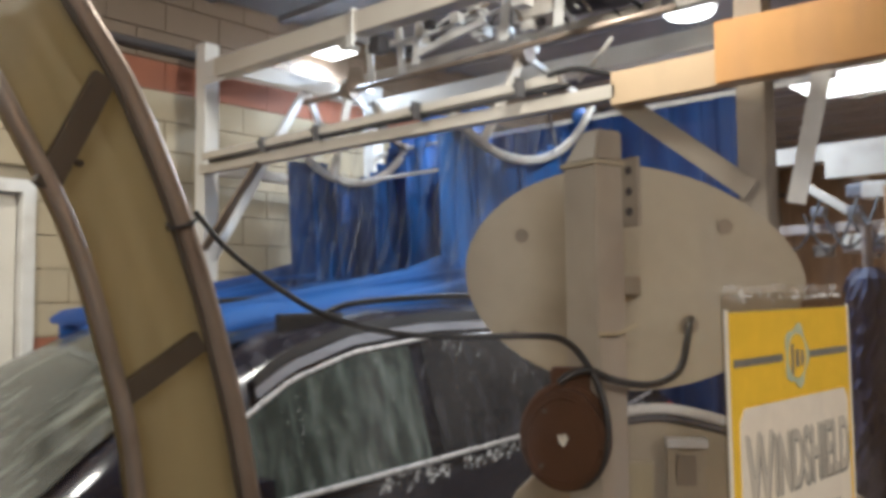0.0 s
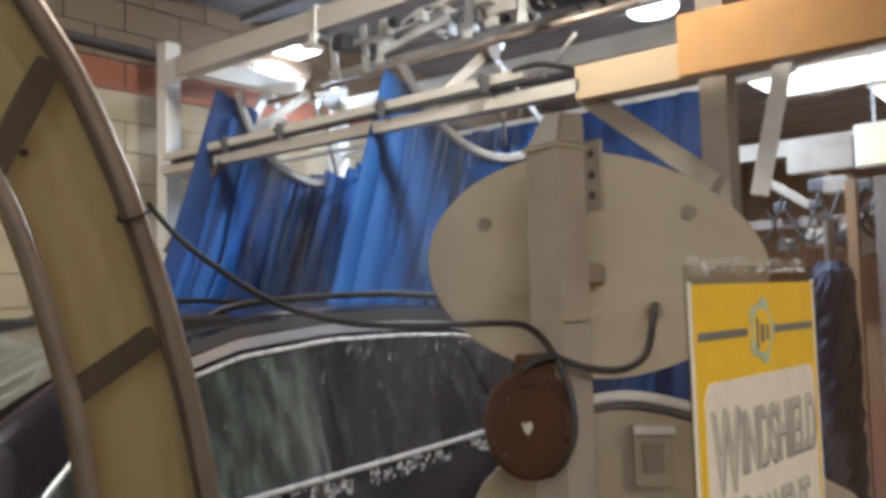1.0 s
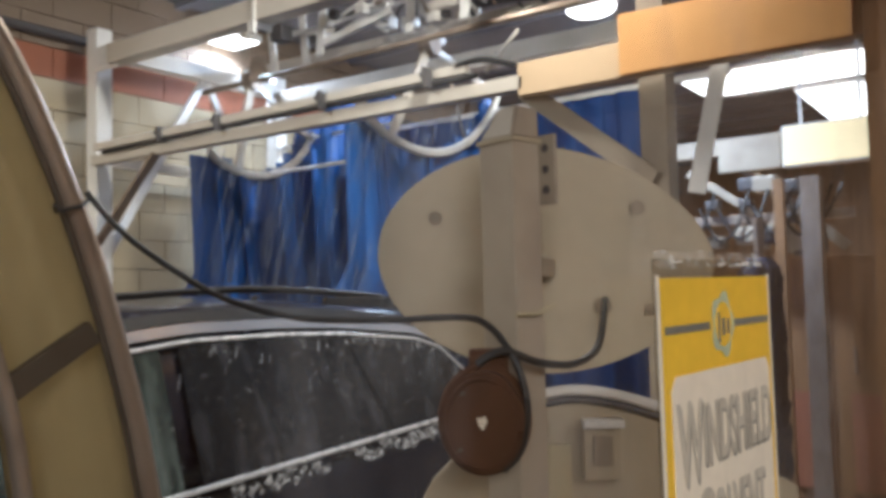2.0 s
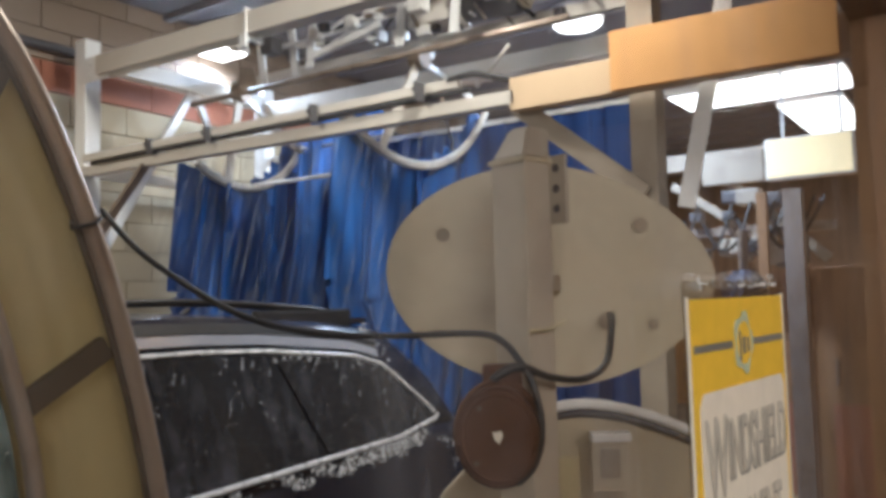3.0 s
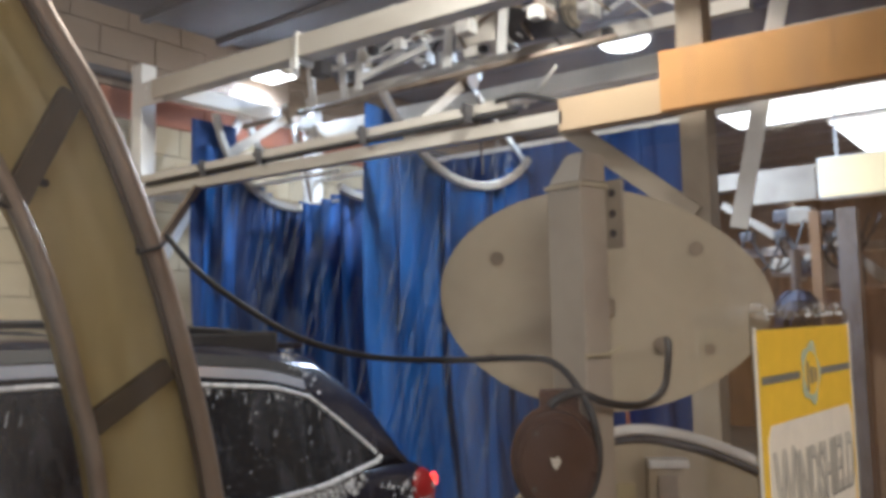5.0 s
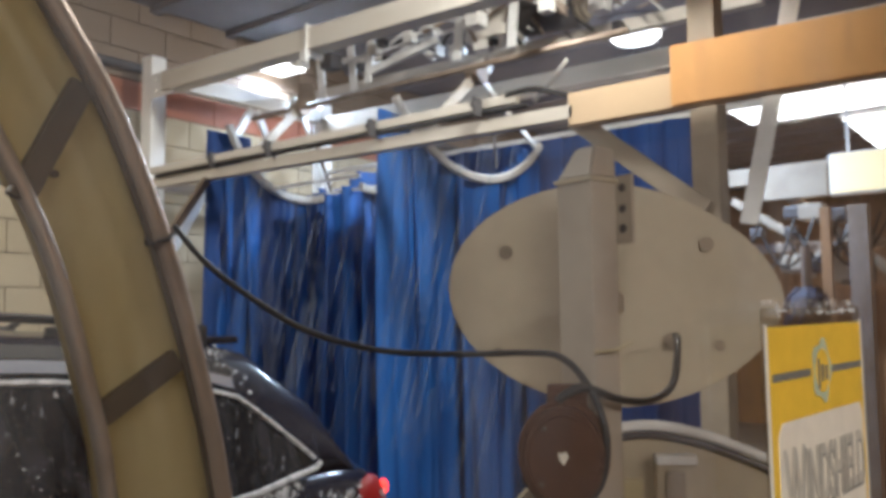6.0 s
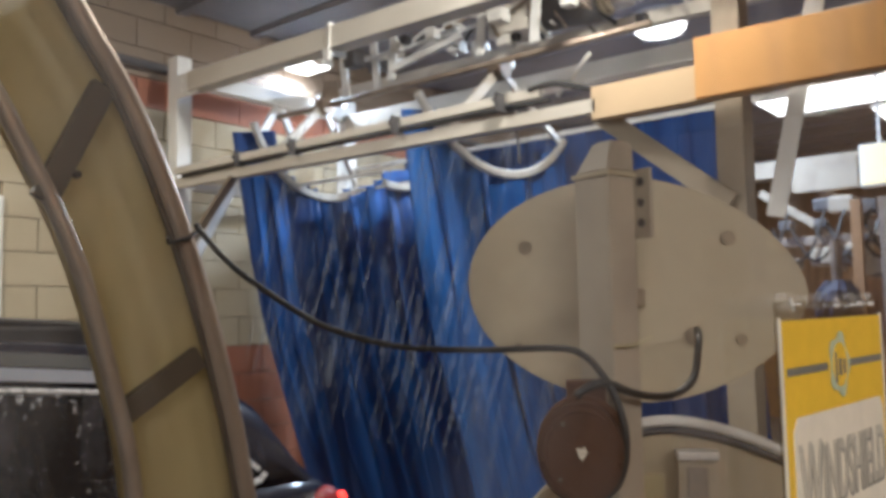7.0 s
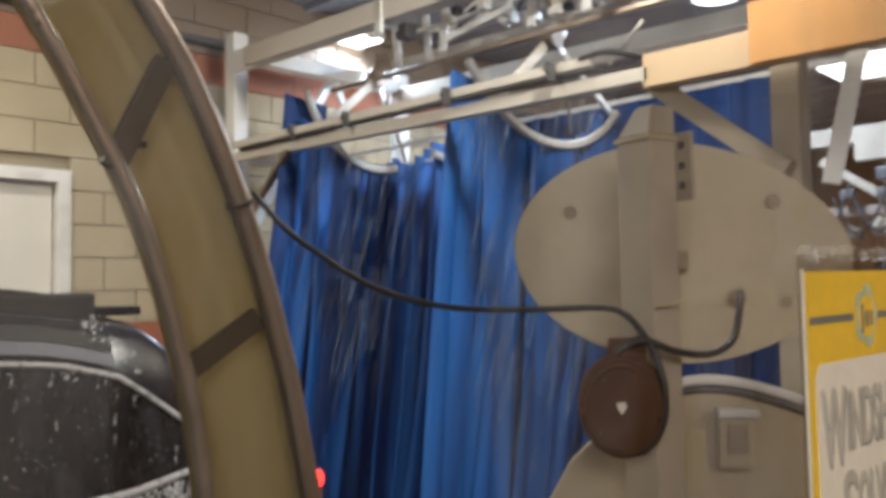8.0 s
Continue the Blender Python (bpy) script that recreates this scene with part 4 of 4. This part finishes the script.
ceiling_lamp(9.3, 11.2, 1.9, 2.5, 3.60, M_LAMP, "wide white ceiling light panel, switched on")
dome = thing("dome_light", (5.76, 3.06, 3.66), "round frosted ceiling dome light, switched on", "ceiling light", "ceiling lights")
part("bowl", disc((5.76, 3.06, 3.64), 0.17, 0.05, (0, 0, -1), 32, 0.02), M_LAMP, dome, "glowing frosted bowl", smooth=True)
part("base", disc((5.76, 3.06, 3.64), 0.19, 0.22, (0, 0, 1), 32, 0.01), M_WHITE, dome)

boxy = thing("light_box", (7.0, 1.8, 2.55), "cream glowing sign box hung across the bay", "light box")
part("case", box(7.01, 7.12, 1.52, 2.14, 2.55, 2.86, 0.006), M_WHITE, boxy)
part("face", box(7.0, 7.01, 1.54, 2.12, 2.565, 2.845), M_BOXLIT, boxy, "cream glowing face")
part("board", box(7.03, 7.10, 2.16, 2.62, 2.56, 2.80, 0.006), M_UPRIGHT, boxy, "plain cream board")
part("hanger", join(box(7.05, 7.07, 1.6, 1.62, 2.85, 3.86), box(7.05, 7.07, 2.0, 2.02, 2.85, 3.86)), M_ALU, boxy)

far = thing("far_gantry", (7.3, 2.6, 0), "second aluminium gantry further up the bay", "gantry")
part("beam", bar((7.2, 2.15, 2.78), (7.2, 4.9, 2.78), 0.08, 0.13), M_UPRIGHT, far)
part("beam", bar((7.2, 1.7, 2.2), (7.2, 4.9, 2.2), 0.07, 0.07), M_STEEL, far)
for y in (1.05, 4.9):
    part("post", box(7.25, 7.35, y - 0.05, y + 0.05, 0, 3.2, 0.005), M_UPRIGHT, far)
part("brace", bar((7.15, 2.6, 2.72), (7.15, 1.75, 1.95), 0.02, 0.08), M_UPRIGHT, far)
part("brace", bar((7.15, 2.9, 2.6), (7.15, 2.4, 2.25), 0.02, 0.06), M_UPRIGHT, far)
rnd = random.Random(3)
for k in range(16):
    y, z = rnd.uniform(1.7, 2.7), rnd.uniform(1.95, 2.5)
    s = rnd.uniform(0.04, 0.11)
    part(rnd.choice(("motor", "gearbox", "valve")), box(7.1 - s, 7.1 + s, y - s, y + s, z - s * 0.7, z + s * 0.7, s * 0.25), rnd.choice((M_DARK, M_STEELDK, M_UPRIGHT, M_DARK)), far)
for k in range(8):
    y = rnd.uniform(1.7, 2.7)
    part("hose", sweep(smooth_path([(7.0, y, 2.4), (6.95, y + 0.1, 2.2 - 0.1 * rnd.random()), (7.0, y + 0.25, 2.05), (7.05, y + 0.4, 2.3)], 5), 0.012, 6), M_RUBBER, far)
for x, y, wide, material, label in ((6.9, 2.15, 0.07, M_WOOD, "brown wooden post beside the wash lane"), (6.9, 1.93, 0.13, M_STEEL, "grey painted post beside the wash lane")):
    t = thing("lane_post", (x, y, 0), label, "post")
    part("shaft", box(x - wide / 2, x + wide / 2, y - wide / 2, y + wide / 2, 0, 2.45, 0.006), material, t)
    part("foot_plate", box(x - wide, x + wide, y - wide, y + wide, 0, 0.012, 0.003), M_STEELDK, t)
cab = thing("machine_cabinet", (7.7, 2.2, 0), "dark equipment cabinet at the side of the bay", "cabinet")
part("body", box(7.5, 8.2, 1.2, 2.6, 0, 1.9, 0.01), M_WOOD, cab)
part("door", box(7.48, 7.5, 1.25, 1.85, 0.1, 1.85, 0.004), M_WOOD, cab)
part("door", box(7.48, 7.5, 1.95, 2.55, 0.1, 1.85, 0.004), M_WOOD, cab)
for y in (1.27, 1.97):
    part("kick_panel", box(7.472, 7.48, y, y + 0.56, 0.12, 0.85, 0.003), M_BLOCKRED, cab, "red-brown lower panel")
part("handle", box(7.46, 7.48, 1.78, 1.80, 1.0, 1.2, 0.003), M_STEEL, cab)

brush = thing("side_brush", (5.9, 2.05, 0), "upright dark blue cloth side brush", "wash brush")
part("shaft", sweep([(5.9, 2.05, 0), (5.9, 2.05, 2.1)], 0.03, 10), M_STEEL, brush)
bm = bmesh.new()
rnd = random.Random(2)
vs = []
for k in range(25):
    z = 0.3 + 1.55 * k / 24
    r0 = 0.13 if k < 23 else (0.11 if k == 23 else 0.05)
    vs.append([bm.verts.new((5.9 + (r0 + rnd.uniform(-0.02, 0.02)) * math.cos(a), 2.05 + (r0 + rnd.uniform(-0.02, 0.02)) * math.sin(a), z)) for a in [2 * math.pi * i / 28 for i in range(28)]])
for a, b in zip(vs, vs[1:]):
    for i in range(28):
        bm.faces.new((a[i], a[(i + 1) % 28], b[(i + 1) % 28], b[i]))
bm.faces.new(vs[0])
bm.faces.new(vs[-1])
part("bristles", bm, M_NAVY, brush)

# ---- drive and levers above the cloth rack ----
drive = thing("rack_drive", (4.1, 3.4, 3.0), "greasy motor and crank levers that swing the cloth rack", "drive unit")
part("cross_beam", bar((4.38, 5.0, 3.20), (4.38, 1.8, 3.16), 0.06, 0.07), M_BEAM, drive)
for y in (4.42, 4.15, 3.95, 3.3, 2.95):
    part("hanger", bar((4.0 + 0.1 * (y > 4), y, 3.06), (4.05, y, 3.45), 0.055, 0.014), M_ALU, drive)
part("wedge_plate", prism([(-0.04, 0), (0.04, 0), (0.07, -0.16), (-0.07, -0.16)], 0.02, Matrix.Translation((3.98, 4.44, 3.14)) @ FACE), M_STEEL, drive)
part("motor", sweep([(4.3, 3.05, 3.34), (4.3, 2.72, 3.32)], 0.12, 20), M_DARK, drive, "dark greasy motor", smooth=True)
part("gearbox", box(4.12, 4.34, 3.05, 3.3, 3.2, 3.42, 0.03), M_BEAM, drive)
part("fan_cover", disc((4.3, 2.72, 3.32), 0.10, 0.05, (0, -1, 0), 20, 0.02), M_PLATE, drive)
part("crank", bar((4.1, 3.5, 3.25), (4.0, 3.95, 3.12), 0.03, 0.04), M_ALU, drive)
part("crank", bar((4.02, 4.4, 3.28), (4.3, 4.05, 3.30), 0.03, 0.03), M_BEAM, drive)
part("rod", sweep([(4.0, 4.35, 3.22), (4.2, 3.3, 3.33)], 0.012, 8), M_ALU, drive)
part("rod", sweep([(3.55, 2.55, 2.62), (3.62, 2.42, 2.80)], 0.010, 8), M_WHITE, drive)
rnd = random.Random(12)
for k in range(26):
    y = rnd.uniform(2.3, 4.3)
    x = rnd.uniform(3.7, 4.5)
    part("pipe", sweep(smooth_path([(x, y, 3.30), (x + rnd.uniform(-0.1, 0.1), y - 0.2, 3.36), (x + rnd.uniform(-0.15, 0.15), y - 0.42, 3.24 + rnd.uniform(-0.1, 0.1))], 5), rnd.uniform(0.006, 0.014), 7), rnd.choice((M_RUBBER, M_STEEL, M_ALU)), drive, smooth=True)
for k in range(34):
    y, x, z, s = rnd.uniform(2.4, 4.4), rnd.uniform(3.75, 4.4), rnd.uniform(3.08, 3.40), rnd.uniform(0.02, 0.05)
    part("fitting", box(x - s, x + s, y - s, y + s, z - s, z + s, s * 0.3), rnd.choice((M_ALU, M_BEAM, M_DARK, M_WHITE)), drive)

# ---- falling water ----
SPRAYS = []
rnd = random.Random(33)
for g in range(4):
    bm = bmesh.new()
    for k in range(95):
        y = rnd.uniform(2.5, 4.4)
        x = rnd.uniform(3.36, 3.5) + 0.02 * rnd.random()
        z = rnd.uniform(1.35, 2.75)
        n = rnd.uniform(0.18, 0.50)
        lean = rnd.uniform(0.10, 0.20)
        w = rnd.uniform(0.0006, 0.0012)
        p, q = Vector((x, y, z)), Vector((x - lean * n, y + 0.20 * n, z - n))
        vs = [bm.verts.new(c) for c in (p + Vector((w, 0, 0)), p + Vector((-w, w, 0)), p + Vector((0, -w, 0)), q + Vector((w, 0, 0)), q + Vector((-w, w, 0)), q + Vector((0, -w, 0)))]
        for a, b in ((0, 1), (1, 2), (2, 0)):
            bm.faces.new((vs[a], vs[b], vs[b + 3], vs[a + 3]))
    ob = tagged(part("water_spray", bm, M_DROP, None), "thin streaks of falling wash water", "water", kind="stuff")
    SPRAYS.append(ob)

# ---- blocks of the back wall ----
BH, BL, GAP = 0.19, 0.392, 0.006


def block_mesh(name, length, material):
    return mesh_of(name, box(0, length - GAP, 0, 0.03, 0, BH - GAP, 0.003), material)


B_CREAM, B_RED = block_mesh("block", BL, M_BLOCK), block_mesh("block", BL, M_BLOCKRED)
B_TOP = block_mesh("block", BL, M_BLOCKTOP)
B_HALF, B_HALFRED = block_mesh("half_block", BL / 2, M_BLOCK), block_mesh("half_block", BL / 2, M_BLOCKRED)
rest = {M_BLOCK: [], M_BLOCKRED: [], M_BLOCKTOP: []}
for row in range(-8, 12):
    z = 1.5 + BH * row + 0.003
    if z < -0.02:
        continue
    # courses above the upper red band take the shaded colour
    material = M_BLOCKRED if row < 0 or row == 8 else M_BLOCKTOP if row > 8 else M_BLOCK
    for k in range(-10, 30):
        x = 2.444 + BL * k + (BL / 2 if row % 2 else 0)
        if 1.5 - BL < x < 2.444 and z < 2.37:
            if row % 2 and x > 2.2:
                ob = new("half_block", B_HALFRED if material is M_BLOCKRED else B_HALF)
                ob.location = (2.444, 5.4, z)
                ob.parent = wall_back
            continue
        if 2.3 < x < 7.2 and z > 0.9:
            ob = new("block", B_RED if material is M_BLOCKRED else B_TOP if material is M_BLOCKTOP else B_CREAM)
            ob.location = (x, 5.4, z)
            ob.parent = wall_back
        elif x < 13.6 and x > -4:
            rest[material].append((x, z))
for material, places in rest.items():
    verts, faces = [], []
    for x, z in places:
        n = len(verts)
        x1, z1 = x + BL - GAP, z + BH - GAP
        verts += [(x, 5.4, z), (x1, 5.4, z), (x1, 5.4, z1), (x, 5.4, z1), (x, 5.43, z), (x1, 5.43, z), (x1, 5.43, z1), (x, 5.43, z1)]
        faces += [(n, n + 1, n + 2, n + 3), (n, n + 4, n + 5, n + 1), (n + 1, n + 5, n + 6, n + 2), (n + 2, n + 6, n + 7, n + 3), (n + 3, n + 7, n + 4, n)]
    me = bpy.data.meshes.new("blocks")
    me.from_pydata(verts, [], faces)
    me.materials.append(material)
    ob = new("blocks", me)
    ob.parent = wall_back
    tagged(ob, kind="stuff")

# ---- movement ----
TIP = [(0, 232), (0.3, 222), (0.6, 200), (0.9, 190), (1.1, 192), (1.3, 215), (1.5, 233), (2.2, 235), (3.3, 234), (3.7, 234), (4.0, 225), (4.3, 198),
       (4.6, 191), (5.0, 190), (5.2, 191), (6.3, 203), (6.5, 202), (7.0, 200), (8.0, 197)]
SWAY = [(0, 4), (0.3, -3), (0.6, -12), (0.9, -18), (1.1, -17), (1.5, -8), (1.8, 1), (2.1, 5), (2.4, 5), (2.9, -5), (3.3, -14), (3.5, -16), (3.7, -9), (3.9, 0), (4.1, 8),
        (4.3, 17), (4.5, 24), (4.7, 18), (4.9, 3), (5.0, -2), (5.3, -5), (5.8, -1), (6.3, 4), (6.5, 12), (6.7, 14), (6.9, 12), (7.2, 5), (7.5, -2), (8.0, -6)]


def value(table, t):
    t = max(t, table[0][0])
    for (a, va), (b, vb) in zip(table, table[1:]):
        if a <= t <= b:
            s = (t - a) / (b - a)
            return va + (vb - va) * s * s * (3 - 2 * s)
    return table[-1][1]


def hinge(drop, turn_by, turn):
    """The pose of a length of cloth below a fold at the given drop, bent along the lane."""
    return pose(0, 0, -drop, 0, 0, -turn) @ pose(0, 0, 0, 0, -turn_by, 0) @ pose(0, 0, 0, 0, 0, turn)


def bend(t, x, z, sway):
    """How far the middle and the tail turn from the length above: dragged along the car's roof, down the tailgate, then free."""
    off, clear = (4.36 - x) / 0.342, (4.95 - x) / 0.342
    clear = max(clear, off + 0.9)
    room = (z - FOLD * math.cos(radians(sway)) - 1.70) / KNEE
    flat = -math.degrees(math.acos(min(max(room, 0.05), 1.0)))
    lag1, lag2 = value(SWAY, t - 0.12), value(SWAY, t - 0.25)
    drag = value([(-9, 1.0), (0.1, 1.0), (0.8, 0.45), (99, 0.45)], t)
    middle, tail = min(0.0, drag * flat - sway), -80.0 * drag
    stages = [(-9, middle), (off, middle), (off + 0.45, 20 - sway), (clear, 20 - sway), (clear + 0.6, 0.35 * lag1), (99, 0.35 * lag1)]
    knee = value(stages, max(t, 0))
    lying = tail - sway - knee
    stages = [(-9, lying), (off, lying), (off + 0.45, 16), (clear, 16), (clear + 0.6, 0.3 * lag2), (99, 0.3 * lag2)]
    return knee, value(stages, max(t, 0))


def motions():
    steps = [0.2 * k for k in range(41)]
    walk(rack, [(t, pose(RX, 3.4, RZ, 0, 200 - value(TIP, t), 0)) for t in steps])
    walk(rack_near, [(t, pose(RX2, 3.24, RZ, 0, EASE * (200 - value(TIP, t)), 0)) for t in steps])
    for ob, mid, low, a, y, lean, lag, turn in STRIPS:
        rows, knees, tails = [], [], []
        for t in steps:
            x, _, z = hoop_point(a, y, value(TIP, t))
            sway = value(SWAY, t - lag)
            knee, tail = bend(t - lag, x, z, sway)
            rows.append((t, pose(x, y, z, lean * 0.6, -(sway + lean), 0) @ pose(0, 0, 0, 0, 0, turn)))
            knees.append((t, hinge(FOLD, knee, turn)))
            tails.append((t, hinge(KNEE, tail, turn)))
        walk(ob, rows)
        walk(mid, knees)
        walk(low, tails)
    for ob, mid, low, y, lean, lag, turn in BACKROW:
        walk(ob, [(t, pose(4.78, y, 2.745, lean * 0.5, -(0.5 * value(SWAY, t - 0.1 - lag) + lean), 0) @ pose(0, 0, 0, 0, 0, turn)) for t in steps])
        walk(mid, [(t, hinge(FOLD, 0.2 * value(SWAY, t - 0.2 - lag), turn)) for t in steps])
        walk(low, [(t, hinge(KNEE, 0.2 * value(SWAY, t - 0.3 - lag), turn)) for t in steps])
    for k, ob in enumerate(SPRAYS):
        walk(ob, [(0.1 * i, pose(0, 0.07 * math.sin(2.1 * i + k), 0.10 - 0.05 * ((i + k) % 5))) for i in range(81)])
    walk(car, [(t, pose(CX - 0.342 * t, CY, 0)) for t in (0, 2, 4, 6, 8)])
    for wh in [o for o in car.children if o.name.startswith("wheel")]:
        at = WHEELS[wh.name]
        walk(wh, [(t, pose(*at, 0, -54.4 * t, 0)) for t in range(9)])


WHEELS = {}
for wh in [o for o in car.children if o.name.startswith("wheel")]:
    c = sum((v.co for v in wh.data.vertices), Vector()) / len(wh.data.vertices)
    wh.data.transform(Matrix.Translation(-c))
    for o in wh.children:
        o.data.transform(Matrix.Translation(-c))
    wh.location = c
    WHEELS[wh.name] = tuple(c)

motions()
